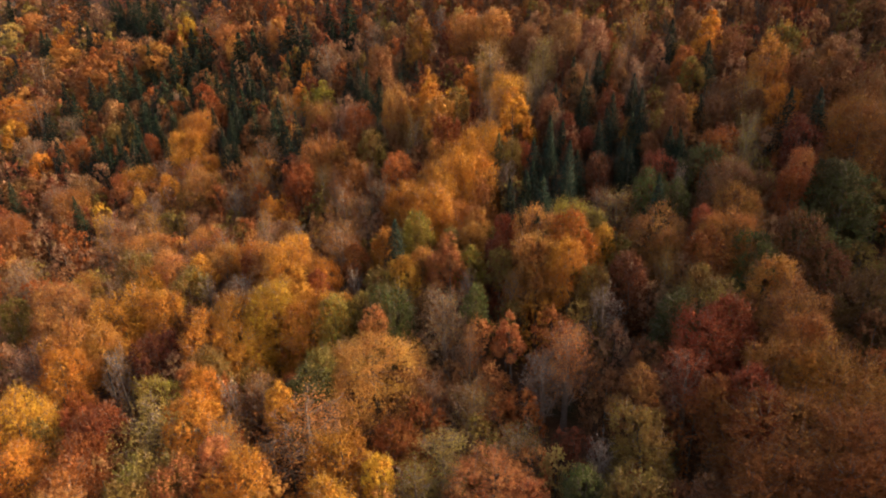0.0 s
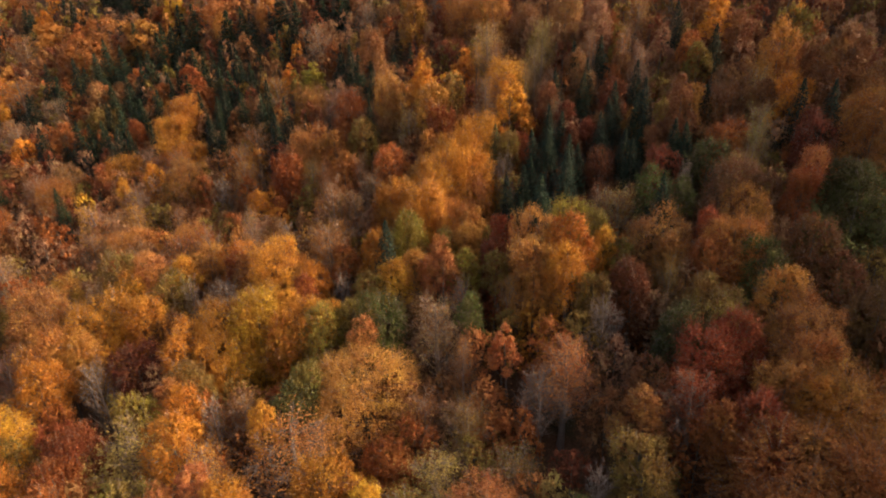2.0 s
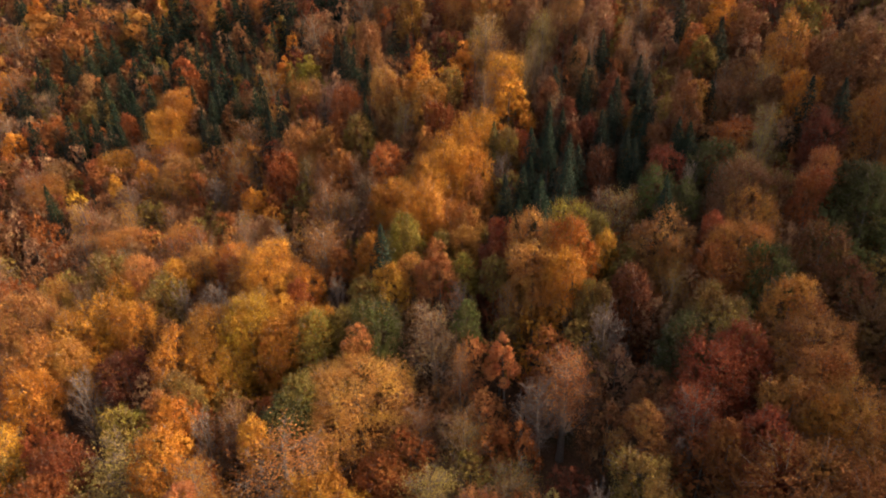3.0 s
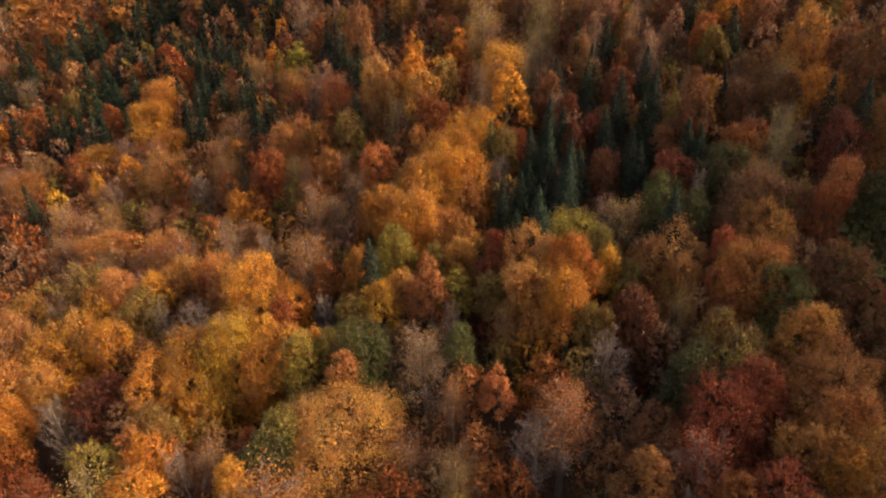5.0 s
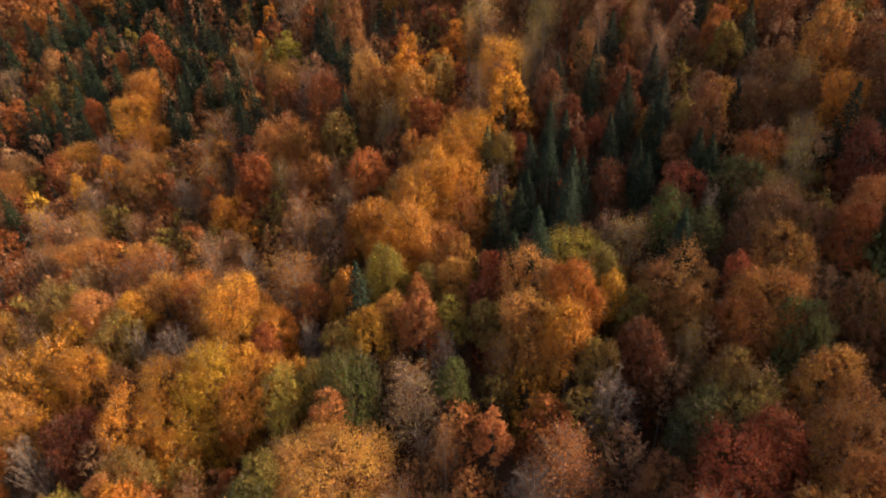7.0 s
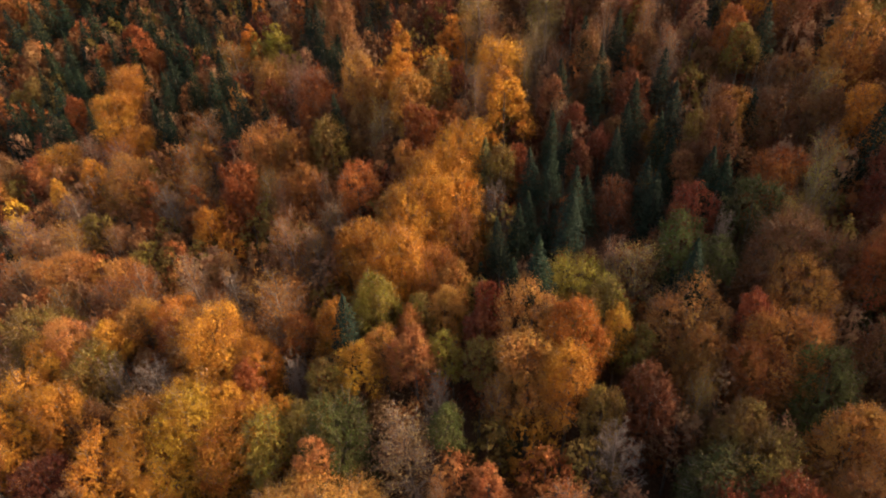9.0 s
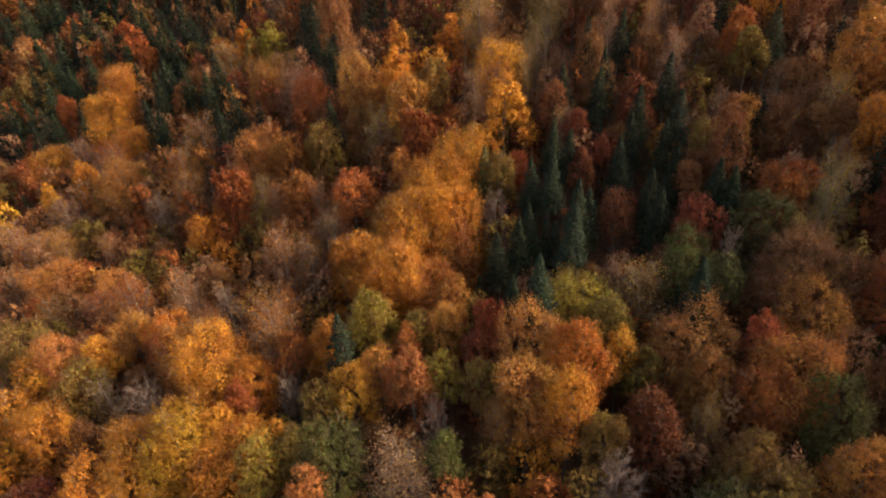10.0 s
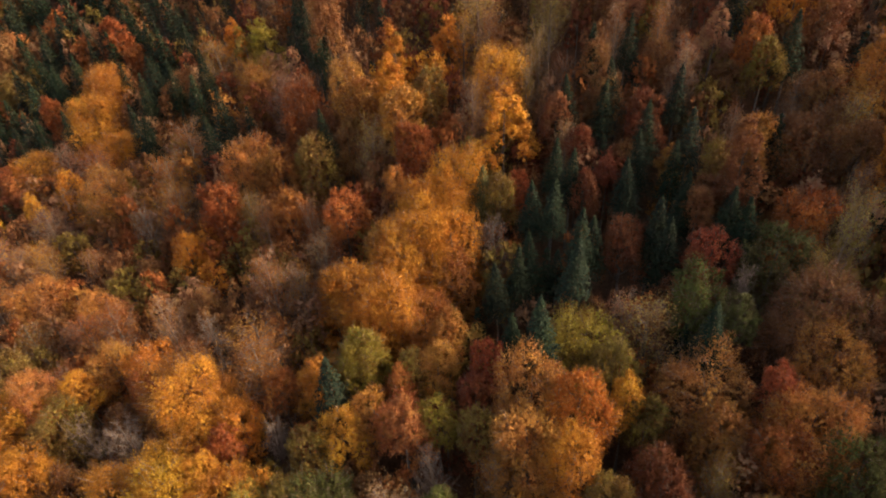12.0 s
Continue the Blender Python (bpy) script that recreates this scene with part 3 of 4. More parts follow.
tree("beech", 42.4, 122.4, 46.9, 2.7, "brown")
tree("thin", -51.1, 122.5, 29.7, 6.0, "coral")
tree("beech", -11.1, 122.6, 36.5, 5.7, "orange")
tree("beech", 1.6, 122.9, 37.9, 6.1, "orange")
tree("fir", 49.2, 123.0, 50.6, 3.5, "fir")
tree("beech", 6.2, 123.3, 38.9, 4.5, "coral")
tree("beech", -1.3, 123.6, 41.8, 5.6, "orange")
tree("thin", -58.2, 123.8, 28.1, 4.4, "coral")
tree("fir", 40.7, 124.1, 48.6, 3.3, "fir")
tree("maple", 48.6, 124.4, 56.7, 3.5, "brown")
tree("thin", -69.2, 124.5, 25.4, 4.1, "olive")
tree("thin", -18.7, 124.6, 35.8, 3.2, "pink")
tree("beech", 65.4, 124.7, 55.1, 2.4, "brown")
tree("thin", -23.1, 125.4, 39.4, 4.3, "coral")
tree("beech", 45.8, 126.1, 46.6, 2.8, "brown")
tree("beech", 6.5, 126.5, 43.6, 5.2, "orange")
tree("beech", -3.8, 127.0, 41.0, 4.2, "amber")
tree("beech", -56.4, 127.2, 28.3, 4.7, "amber")
tree("bare", 13.2, 127.2, 42.1, 4.0, "pink")
tree("beech", -37.1, 127.4, 28.9, 4.0, "brown")
tree("thin", -102.4, 127.5, 22.1, 5.6, "pink")
tree("fir", 22.3, 127.5, 46.6, 3.0, "bluefir")
tree("thin", 10.2, 127.6, 40.8, 2.4, "pink")
tree("beech", 2.1, 128.4, 43.7, 6.2, "gold")
tree("fir", 34.5, 129.4, 48.5, 3.1, "fir")
tree("beech", 47.6, 130.0, 51.0, 2.4, "olive")
tree("fir", 20.0, 130.0, 45.3, 3.0, "bluefir")
tree("fir", 41.4, 130.2, 50.3, 3.0, "fir")
tree("beech", 61.6, 130.5, 54.5, 6.6, "brown")
tree("thin", -15.7, 130.7, 38.2, 3.9, "pink")
tree("thin", 66.5, 130.9, 57.7, 3.8, "straw")
tree("beech", 28.3, 131.1, 45.9, 2.4, "shaded_rust")
tree("thin", 50.2, 131.7, 56.7, 2.4, "pink")
tree("fir", 44.1, 131.9, 54.8, 3.0, "bluefir")
tree("fir", 56.6, 132.1, 52.8, 5.3, "fir")
tree("beech", 79.0, 132.9, 60.6, 3.8, "brown")
tree("beech", 53.5, 133.1, 53.8, 4.0, "amber")
tree("beech", 4.0, 133.4, 45.9, 6.2, "gold")
tree("maple", 41.3, 133.7, 48.2, 2.4, "amber")
tree("fir", 37.3, 133.7, 50.6, 3.2, "fir")
tree("fir", 26.1, 133.8, 48.1, 3.0, "fir")
tree("beech", 71.1, 134.4, 66.2, 4.1, "amber")
tree("fir", 11.2, 134.9, 45.6, 3.0, "green")
tree("beech", 14.5, 135.1, 44.6, 3.2, "olive")
tree("beech", 32.3, 135.4, 46.5, 2.4, "shaded_rust")
tree("beech", -12.0, 136.0, 42.7, 5.1, "rust")
tree("fir", 23.8, 136.4, 48.9, 3.0, "fir")
tree("beech", 18.4, 137.1, 43.3, 2.7, "red")
tree("beech", 6.8, 137.5, 48.3, 5.8, "gold")
tree("thin", -18.8, 138.2, 39.9, 2.8, "pink")
tree("beech", -3.4, 138.7, 44.4, 2.4, "amber")
tree("beech", -77.1, 139.0, 23.0, 6.6, "amber")
tree("fir", 39.4, 139.4, 53.2, 3.3, "fir")
tree("beech", 35.9, 139.7, 47.0, 3.4, "brown")
tree("thin", -87.9, 139.8, 22.4, 5.0, "coral")
tree("beech", -52.8, 140.7, 25.6, 2.7, "brown")
tree("beech", -23.4, 140.8, 39.8, 4.3, "rust")
tree("beech", 68.2, 141.2, 57.7, 4.8, "brown")
tree("beech", -59.2, 141.7, 24.2, 5.2, "olive")
tree("beech", 29.2, 141.8, 49.2, 2.4, "shaded_rust")
tree("thin", 26.3, 141.9, 50.4, 3.3, "pink")
tree("thin", -28.1, 141.9, 38.3, 2.9, "coral")
tree("thin", 64.0, 142.2, 56.5, 3.4, "brown")
tree("beech", -45.9, 143.3, 30.3, 3.9, "orange")
tree("beech", 41.3, 144.0, 54.1, 3.9, "shaded_rust")
tree("fir", 45.5, 144.8, 57.0, 3.0, "fir")
tree("maple", 16.7, 144.9, 55.1, 5.3, "gold")
tree("thin", 39.0, 164.0, 63.5, 3.6, "brown")
tree("thin", -67.4, 145.4, 26.8, 3.5, "coral")
tree("beech", 59.9, 145.7, 60.7, 3.2, "olive")
tree("fir", 33.0, 145.8, 54.7, 3.0, "fir")
tree("thin", -32.6, 146.2, 37.9, 3.7, "olive")
tree("fir", 64.1, 146.8, 63.9, 3.3, "fir")
tree("beech", 25.6, 147.1, 52.7, 2.7, "brown")
tree("fir", 28.2, 148.1, 55.0, 3.0, "fir")
tree("beech", -39.3, 148.7, 38.1, 4.9, "rust")
tree("thin", 47.9, 148.8, 62.0, 3.3, "pink")
tree("beech", 0.8, 148.8, 48.4, 4.3, "rust")
tree("beech", 54.8, 149.0, 56.1, 3.9, "brown")
tree("thin", -80.7, 149.5, 26.1, 4.0, "gold")
tree("fir", 36.2, 149.7, 57.1, 3.2, "fir")
tree("thin", -86.7, 149.8, 24.1, 5.0, "coral")
tree("beech", 59.3, 150.6, 63.0, 3.3, "rust")
tree("beech", 31.0, 151.0, 51.2, 3.3, "brown")
tree("beech", 33.9, 151.0, 55.5, 3.5, "brown")
tree("bare", -57.8, 152.7, 31.8, 3.6, "pink")
tree("beech", 70.2, 152.7, 67.3, 4.7, "brown")
tree("maple", 52.6, 153.0, 64.2, 2.7, "pink")
tree("beech", -19.6, 153.5, 45.4, 4.5, "olive")
tree("beech", -26.8, 153.5, 42.6, 4.6, "amber")
tree("thin", -8.3, 153.8, 48.9, 4.5, "straw")
tree("thin", 11.4, 154.3, 54.8, 3.6, "pink")
tree("thin", -96.0, 154.5, 24.6, 5.9, "pink")
tree("beech", -2.6, 155.0, 53.5, 5.0, "amber")
tree("beech", -22.3, 155.8, 41.2, 3.9, "brown")
tree("thin", -52.7, 156.1, 34.9, 4.9, "amber")
tree("fir", -17.1, 156.4, 48.4, 3.0, "fir")
tree("thin", 21.8, 156.8, 56.2, 2.4, "olive")
tree("thin", 15.7, 156.9, 55.2, 4.7, "coral")
tree("maple", 67.4, 157.1, 71.1, 4.4, "gold")
tree("beech", -35.1, 157.9, 43.1, 6.0, "amber")
tree("beech", 35.1, 158.0, 58.8, 2.9, "brown")
tree("beech", 45.5, 158.6, 58.0, 3.6, "brown")
tree("beech", -125.6, 159.0, 23.1, 5.7, "rust")
tree("maple", -4.6, 159.1, 57.3, 4.0, "gold")
tree("fir", 39.8, 159.2, 61.6, 3.0, "fir")
tree("fir", 59.1, 159.6, 68.9, 3.7, "fir")
tree("fir", 33.7, 159.6, 60.5, 3.4, "fir")
tree("fir", -106.8, 160.0, 27.5, 3.2, "fir")
tree("beech", -14.5, 160.0, 45.1, 4.4, "brown")
tree("thin", -84.9, 161.2, 27.6, 5.0, "pink")
tree("beech", 17.1, 161.4, 57.5, 6.6, "gold")
tree("thin", 29.1, 161.8, 55.4, 3.5, "brown")
tree("beech", 3.6, 161.9, 54.3, 4.3, "olive")
tree("thin", 46.7, 162.0, 63.2, 2.9, "amber")
tree("thin", 22.9, 162.2, 58.7, 2.7, "olive")
tree("beech", -9.6, 164.1, 51.9, 4.4, "amber")
tree("thin", -55.5, 164.7, 37.0, 5.7, "amber")
tree("beech", -19.3, 165.3, 45.7, 4.8, "brown")
tree("thin", 49.5, 166.4, 65.6, 2.6, "brown")
tree("thin", 25.5, 166.4, 60.5, 3.6, "olive")
tree("fir", -45.7, 167.0, 44.1, 3.6, "fir")
tree("maple", -92.3, 167.3, 28.0, 3.0, "yellow")
tree("beech", -72.8, 167.7, 32.6, 7.2, "amber")
tree("beech", 67.0, 168.6, 72.3, 4.3, "brown")
tree("beech", -13.4, 170.1, 54.5, 5.5, "amber")
tree("beech", -25.7, 170.9, 49.3, 5.5, "rust")
tree("beech", -85.3, 172.7, 30.7, 3.8, "gold")
tree("beech", -116.7, 174.4, 26.9, 6.1, "amber")
tree("thin", -24.4, 174.5, 50.7, 3.1, "rust")
tree("beech", 42.4, 174.6, 70.8, 4.5, "pink")
tree("maple", -4.0, 174.7, 58.6, 4.0, "gold")
tree("thin", -54.4, 175.4, 41.1, 7.2, "amber")
tree("fir", -44.4, 175.7, 47.0, 3.7, "fir")
tree("thin", 15.4, 176.4, 61.5, 3.6, "amber")
tree("beech", -18.9, 178.0, 65.0, 4.2, "brown")
tree("thin", -124.4, 178.3, 27.2, 6.0, "pink")
tree("thin", -79.3, 178.4, 33.9, 6.3, "rust")
tree("beech", -103.1, 178.5, 29.9, 4.9, "coral")
tree("thin", 55.7, 178.5, 72.8, 4.5, "amber")
tree("thin", 28.7, 178.7, 66.2, 4.6, "straw")
tree("fir", -65.9, 178.8, 40.1, 3.4, "fir")
tree("fir", -20.2, 179.0, 55.9, 3.4, "fir")
tree("fir", -139.4, 179.3, 27.9, 3.3, "fir")
tree("thin", 9.9, 179.3, 60.8, 3.0, "gold")
tree("thin", -29.9, 179.4, 50.4, 5.8, "pink")
tree("maple", 6.5, 182.3, 58.6, 6.2, "orange")
tree("thin", -90.8, 182.4, 33.4, 4.9, "pink")
tree("beech", -98.5, 182.8, 31.4, 6.6, "orange")
tree("thin", 14.7, 184.1, 66.0, 7.1, "straw")
tree("fir", -70.5, 184.7, 41.1, 4.1, "fir")
tree("beech", -119.0, 184.9, 28.2, 6.5, "brown")
tree("fir", -55.4, 187.3, 46.4, 5.0, "fir")
tree("beech", -78.6, 187.9, 32.9, 7.3, "gold")
tree("beech", 36.7, 187.9, 72.2, 6.7, "brown")
tree("fir", -105.1, 188.0, 35.1, 3.5, "fir")
tree("fir", -92.1, 189.3, 38.5, 3.2, "fir")
tree("fir", -98.9, 189.7, 37.1, 3.5, "fir")
tree("beech", -41.2, 191.1, 48.7, 5.8, "amber")
tree("fir", -24.5, 192.4, 57.2, 3.9, "fir")
tree("beech", -145.7, 193.5, 27.0, 8.9, "brown")
tree("fir", -105.8, 194.8, 37.4, 4.1, "fir")
tree("fir", -72.0, 195.4, 45.1, 3.7, "fir")
tree("beech", -88.5, 196.6, 41.0, 8.2, "orange")
tree("fir", -64.1, 196.9, 47.4, 4.0, "fir")
tree("fir", -56.7, 197.7, 49.6, 4.2, "fir")
tree("beech", 27.1, 198.3, 69.8, 6.0, "brown")
tree("fir", -118.4, 201.5, 37.0, 4.3, "fir")
tree("fir", -114.0, 201.6, 37.8, 4.0, "fir")
tree("fir", -71.2, 202.1, 47.6, 4.1, "fir")
tree("beech", -84.4, 202.9, 45.6, 5.9, "orange")
tree("fir", -28.4, 203.0, 58.8, 3.9, "fir")
tree("beech", -103.1, 203.2, 38.1, 3.9, "rust")
tree("fir", -80.4, 203.3, 45.9, 4.7, "fir")
tree("beech", -63.5, 205.4, 43.8, 6.3, "brown")
tree("fir", -126.4, 207.0, 37.2, 4.8, "fir")
tree("thin", -55.0, 207.4, 50.4, 5.9, "amber")
tree("fir", -110.7, 207.5, 40.6, 4.6, "bluefir")
tree("beech", 18.2, 208.5, 75.1, 7.4, "amber")
tree("fir", -141.3, 210.3, 35.0, 4.9, "fir")
tree("beech", -90.6, 210.6, 43.7, 7.3, "orange")
tree("maple", -42.7, 212.0, 53.6, 5.9, "lime")
tree("fir", -105.3, 212.5, 43.4, 3.8, "bluefir")
tree("beech", -151.9, 213.4, 31.0, 5.3, "gold")
tree("beech", 8.7, 213.9, 73.8, 7.6, "amber")
tree("maple", -8.2, 214.0, 75.5, 6.5, "amber")
tree("fir", -64.8, 214.1, 53.1, 4.0, "fir")
tree("fir", -99.6, 214.9, 45.5, 4.4, "fir")
tree("maple", -52.4, 215.3, 52.6, 3.9, "orange")
tree("fir", -73.4, 216.1, 51.1, 5.8, "bluefir")
tree("fir", -110.7, 216.3, 43.6, 3.9, "fir")
tree("fir", -119.6, 217.1, 41.8, 4.3, "fir")
tree("beech", -137.0, 217.2, 36.0, 7.1, "rust")
tree("fir", -77.8, 219.0, 51.8, 4.1, "fir")
tree("fir", -96.5, 219.6, 47.6, 3.9, "fir")
tree("beech", -83.5, 219.7, 45.9, 5.0, "rust")
tree("fir", -90.6, 221.1, 49.6, 4.8, "fir")
tree("beech", -126.3, 223.5, 40.2, 7.2, "olive")
tree("beech", -90.6, 225.1, 53.2, 5.8, "rust")
tree("fir", -114.3, 226.9, 46.4, 5.6, "fir")
tree("fir", -74.2, 226.9, 58.1, 5.4, "fir")
tree("fir", -97.0, 228.5, 50.6, 4.0, "fir")
tree("thin", -44.0, 229.1, 65.9, 7.1, "pink")
tree("beech", -104.1, 229.4, 46.4, 4.3, "rust")
tree("thin", -162.8, 229.7, 34.8, 7.5, "pink")
tree("fir", -101.5, 230.0, 50.2, 3.1, "fir")
tree("fir", -87.3, 231.4, 54.2, 4.3, "fir")
tree("bare", -0.9, 232.7, 77.7, 3.0, "straw")
tree("fir", -125.5, 234.0, 46.7, 4.5, "fir")
tree("maple", -135.0, 238.0, 47.0, 6.8, "brown")
tree("beech", -17.9, 238.2, 70.9, 5.5, "brown")
tree("fir", -123.1, 239.3, 48.9, 4.3, "fir")
tree("thin", -26.8, 239.5, 72.9, 6.7, "pink")
tree("thin", -107.5, 240.2, 49.7, 3.5, "pink")
tree("fir", -95.0, 241.7, 56.3, 4.8, "fir")
tree("fir", -164.3, 242.8, 42.3, 5.1, "fir")
tree("thin", -155.8, 243.4, 41.5, 6.6, "pink")
tree("fir", -118.2, 243.9, 51.7, 4.3, "fir")
tree("beech", -137.3, 247.2, 46.1, 6.5, "coral")
tree("fir", -55.1, 249.7, 72.5, 7.1, "fir")
tree("beech", -129.8, 251.5, 45.1, 5.8, "brown")
tree("beech", -187.0, 251.5, 39.1, 6.8, "gold")
tree("fir", -157.8, 252.0, 47.8, 5.3, "fir")
tree("fir", -117.6, 252.6, 55.4, 7.5, "fir")
tree("fir", -140.1, 254.8, 51.2, 4.9, "fir")
tree("fir", -148.1, 255.5, 50.6, 4.9, "bluefir")
tree("fir", -39.0, 258.3, 81.5, 8.5, "fir")
tree("fir", -47.5, 259.4, 79.6, 7.3, "fir")
tree("fir", -80.3, 262.3, 71.1, 7.5, "fir")
tree("fir", -65.2, 262.5, 75.9, 10.0, "fir")
tree("fir", -155.4, 263.2, 53.7, 5.0, "bluefir")
tree("fir", -169.1, 264.2, 51.6, 5.5, "bluefir")
tree("fir", -88.5, 264.6, 70.0, 8.9, "fir")
tree("fir", -147.5, 265.5, 55.6, 5.0, "bluefir")
tree("thin", -185.0, 268.4, 46.6, 11.5, "coral")
tree("fir", -137.2, 268.6, 57.9, 5.5, "bluefir")
tree("fir", -121.6, 271.7, 62.0, 6.5, "fir")
tree("beech", -72.8, 274.8, 76.8, 6.3, "amber")
tree("maple", -93.9, 274.8, 69.6, 4.3, "amber")
tree("fir", -147.6, 276.4, 60.2, 5.7, "bluefir")
tree("fir", -117.5, 276.7, 65.0, 6.1, "fir")
tree("beech", -202.6, 278.6, 46.1, 11.1, "orange")
tree("fir", -123.6, 282.3, 65.9, 6.2, "fir")
tree("beech", -163.1, 284.4, 62.8, 11.5, "rust")
tree("fir", -138.6, 288.7, 66.5, 6.4, "fir")
tree("fir", -111.4, 290.9, 73.0, 7.8, "fir")
tree("fir", -132.7, 293.5, 64.8, 6.5, "fir")
tree("beech", -101.6, 293.8, 75.4, 7.5, "coral")
tree("beech", -137.2, 295.3, 67.9, 11.5, "amber")
tree("fir", -120.1, 295.6, 72.8, 7.9, "fir")
tree("beech", -155.0, 297.8, 70.5, 11.5, "coral")
tree("thin", -114.0, 313.9, 80.5, 8.0, "coral")
tree("maple", -132.1, 322.5, 79.2, 5.8, "yellow")
tree("beech", -138.4, 327.9, 73.5, 10.0, "rust")
tree("thin", -221.1, 333.9, 61.9, 11.5, "amber")
tree("beech", -212.8, 348.2, 67.1, 11.3, "amber")
tree("fir", -160.2, 350.5, 87.4, 7.0, "fir")
tree("fir", -171.8, 356.7, 86.5, 4.7, "bluefir")
tree("fir", -168.8, 360.9, 89.8, 7.2, "fir")
tree("fir", -209.8, 365.5, 77.0, 5.5, "bluefir")
tree("fir", -180.0, 367.7, 88.6, 4.9, "bluefir")
tree("fir", -220.3, 375.7, 78.9, 5.7, "bluefir")
tree("fir", -242.0, 375.9, 73.8, 5.7, "bluefir")
tree("beech", -235.3, 377.8, 73.6, 6.8, "orange")
tree("fir", -189.4, 379.2, 90.8, 5.0, "bluefir")
tree("fir", -194.7, 381.1, 89.8, 5.1, "bluefir")
tree("fir", -251.5, 385.0, 76.0, 6.5, "bluefir")
tree("fir", -205.4, 392.4, 92.1, 5.2, "bluefir")
tree("beech", -297.6, 429.6, 82.6, 11.5, "straw")
tree("beech", -288.1, 439.1, 89.7, 8.9, "coral")
tree("fir", -328.7, 476.6, 99.2, 11.0, "bluefir")

# ---- the rest of the forest ----
fill = random.Random(11)
# dark hollows in the canopy, where no lower trees stand: x, y, radius
HOLLOWS = [(-112, 148, 8.4), (-96, 144, 5.9), (-50, 77, 6.2), (-100, 138, 5.7), (-87, 129, 5.4), (-74, 149, 5.0), (-55, 82, 6.0), (-61, 85, 4.5), (-44, 77, 4.0), (-50, 104, 4.0),
           (-33, 133, 4.5), (50, 81, 3.7), (14, 114, 4.2), (46, 85, 4.0), (21, 65, 4.2), (47, 104, 4.2), (-47, 95, 4.0), (54, 71, 4.0), (31, 53, 3.6), (31, 81, 2.8), (15, 57, 3.0),
           (27, 93, 3.0), (-20, 120, 3.0), (32, 115, 3.0), (12, 106, 3.0), (43, 126, 4.5), (70, 121, 5.0), (-24, 96, 2.6), (-27, 200, 6.5), (-72, 147, 4.5)]


def unit_leaves(kind):
    """The crowns of a kind as arrays of leaf corners, for the joined woods."""
    got = []
    for trunk_me, crown_me, haze_me, r0, deep0 in SHAPES[kind]:
        v = np.empty(len(crown_me.vertices) * 3, np.float32)
        crown_me.vertices.foreach_get("co", v)
        got.append((v.reshape(-1, 3), r0, deep0))
    return got


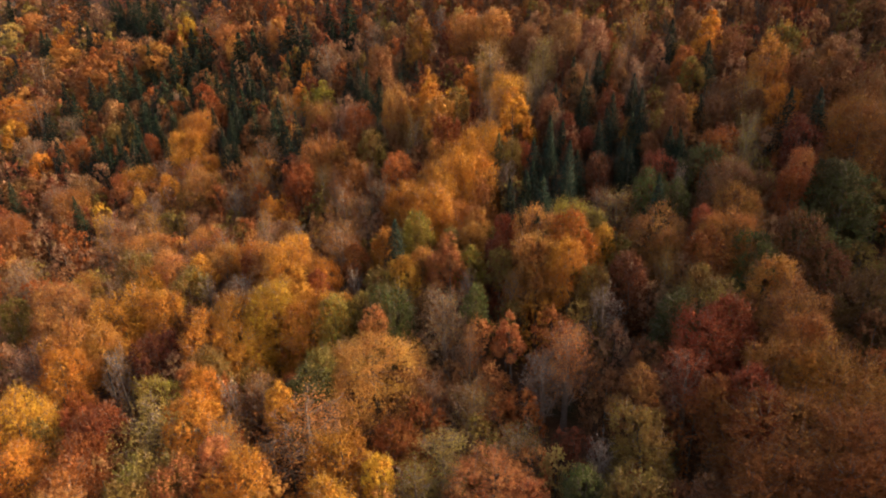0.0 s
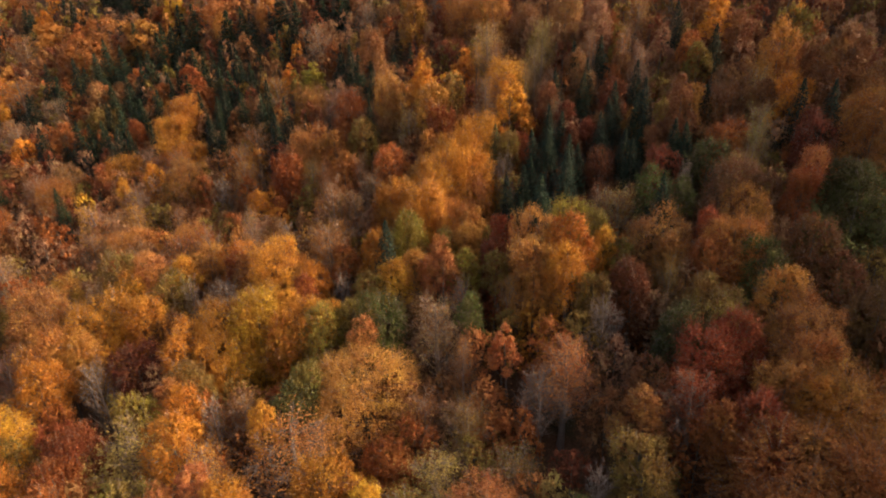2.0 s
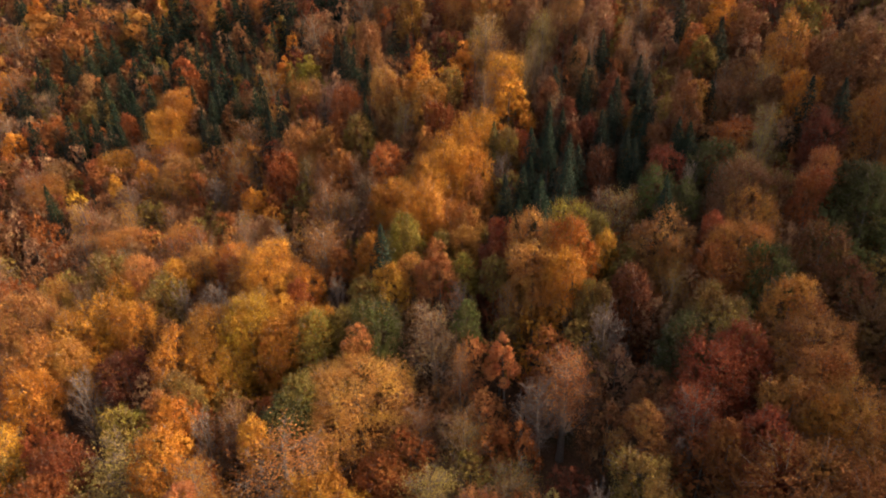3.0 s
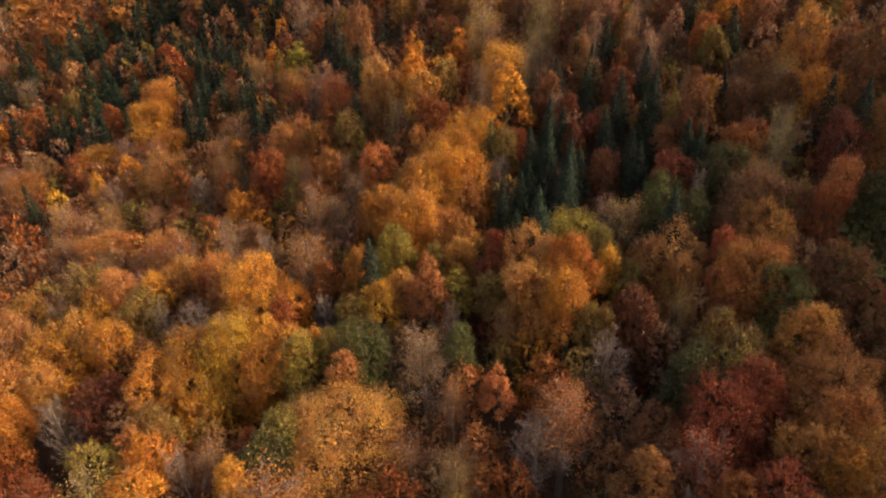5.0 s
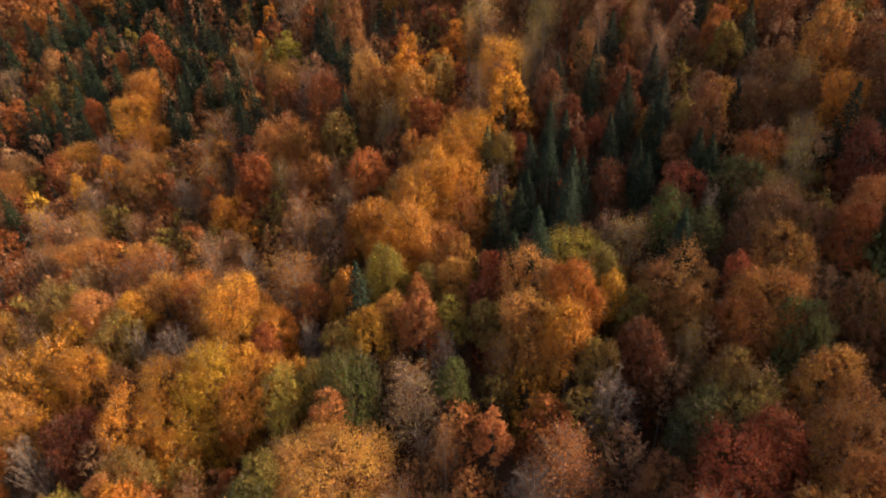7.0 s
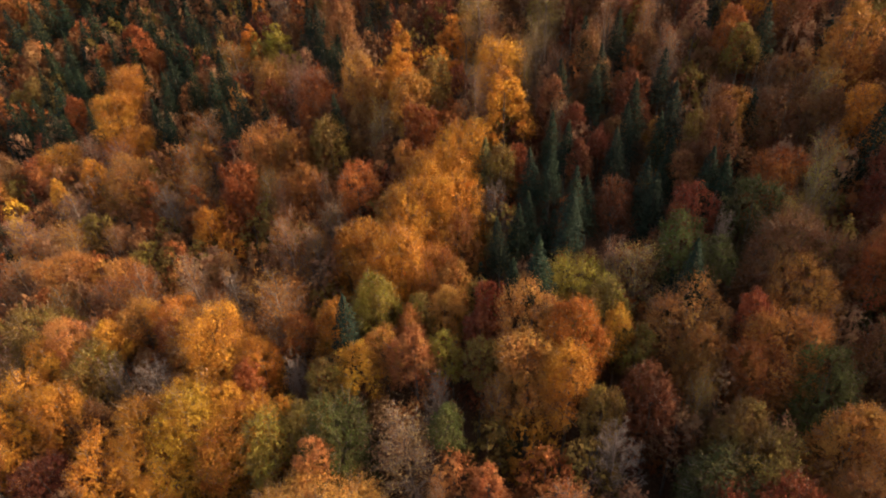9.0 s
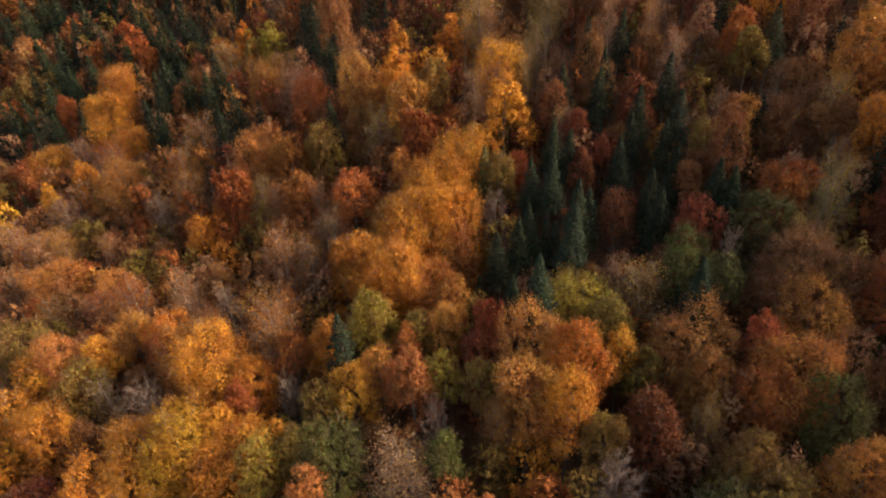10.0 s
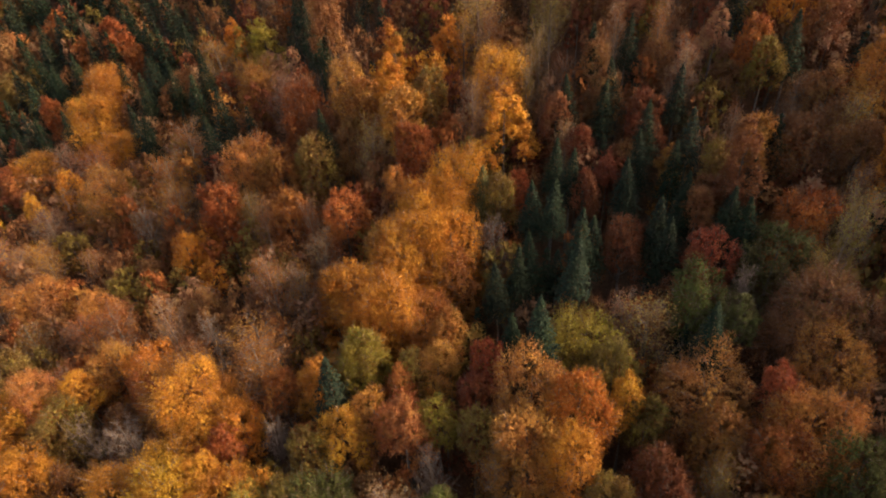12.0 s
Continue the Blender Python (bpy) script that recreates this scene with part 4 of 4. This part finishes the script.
def undergrowth():
    """Lower trees that close the canopy between the single ones: one joined wood for each tone."""
    near, mid, far, unseen, firs = (unit_leaves(k) for k in ("low_beech", "scrub_beech", "tiny_beech", "edge_beech", "low_fir"))
    woods, stems = {}, []
    spots = np.array([(a, b) for a, b, r, k, t, z in PLANTED])
    reach = np.array([r for a, b, r, k, t, z in PLANTED])
    above = np.array([z - canopy(a, b) for a, b, r, k, t, z in PLANTED])
    y = -62.0
    while y < 700:
        open_side = y < 34
        step = 7.5 if open_side else 5.6 if y < 160 else 6.8 if y < 260 else 10.0 if y < 420 else 15.0
        x, end = (-95, 95) if open_side else (-0.84 * y - 80, min(0.84 * y + 75, 235))
        while x < end:
            px, py = x + fill.uniform(-0.42, 0.42) * step, y + fill.uniform(-0.42, 0.42) * step
            x += step
            aside = 1 if open_side else max(-px - 0.8 * py - 12, px - 0.8 * py - 12)
            if canopy(px, py) > (112 if y < 300 else 150) or (aside > 0 and fill.random() < (0.1 if open_side else 0.4)):
                continue
            gap = np.hypot(spots[:, 0] - px, spots[:, 1] - py)
            if (gap < 0.5 * reach + 0.8).any():
                continue
            if any((px - a) ** 2 + (py - b) ** 2 < r * r for a, b, r in HOLLOWS):
                continue
            close = np.argsort(gap)[:3]
            if y > 440 and px > -150:
                continue
            a, b, r, kind, tone, z = PLANTED[close[fill.randrange(3)]]
            fir = kind == "fir" and fill.random() < 0.6
            if fir:
                tone = "fir"
            elif fill.random() < (0.6 if y < 140 else 0.8) or tone.endswith("fir"):
                # beyond 140 m duller tones put distance haze into the leaf colour
                tone = fill.choice(("rust", "brown", "amber", "brown", "olive", "pink") if y < 140 and px < 5 else ("rust", "shaded_rust", "brown", "olive", "rust", "pink") if y < 140 else ("shaded_rust", "brown", "pink", "brown", "olive", "rust"))
            # lower than the single trees around
            weight = 1 / (gap * gap + 16)
            top = canopy(px, py) + (weight * above).sum() / (weight.sum() + 0.004) - fill.uniform(3.0, 7.5)
            base = ground(px, py)
            leaf, r0, deep0 = fill.choice(firs if fir else unseen if open_side or aside > 0 else far if math.hypot(px, py) > 250 else near if math.hypot(px, py) < 110 else mid)
            radius = fill.uniform(2.4, 3.4) if fir else fill.uniform(3.4, 5.2)
            if y >= 260 or open_side:
                radius *= 1.25 if open_side else 1.35 if y < 420 else 1.9
            turn = fill.uniform(0, 6.283)
            c, s = math.cos(turn) * radius / r0, math.sin(turn) * radius / r0
            deep = min(radius * fill.uniform(2.8, 3.8), 0.9 * (top - base))
            m = np.array(((c, -s, 0), (s, c, 0), (0, 0, deep / deep0)), np.float32)
            woods.setdefault(tone, []).append(leaf @ m.T + np.array((px, py, top - deep), np.float32))
            stems.append([((px, py, base - 0.5), 0.22), ((px, py, base + (top - base) * 0.8), 0.06)])
        y += step * 0.92
    for tone, parts in woods.items():
        v = np.concatenate(parts)
        name = "conifer_undergrowth" if tone == "fir" else "wooded_undergrowth"
        me = mesh_of(name, v, np.arange(len(v)).reshape(-1, 4), NEEDLE if tone == "fir" else FAR_LEAF)
        ob = new(name, me)
        ob.color = (*TONES[tone], 1)
        words = "dark green lower conifers" if tone == "fir" else "lower trees with " + WORDS[tone] + " leaves"
        tagged(ob, words + " between the taller trees", "woods", kind="stuff")
    ob = new("undergrowth_trunks", mesh_of("undergrowth_trunks", *tubes(stems, 4), BARK, True))
    tagged(ob, "thin brown trunks of the lower trees", "trunks", kind="stuff")


undergrowth()
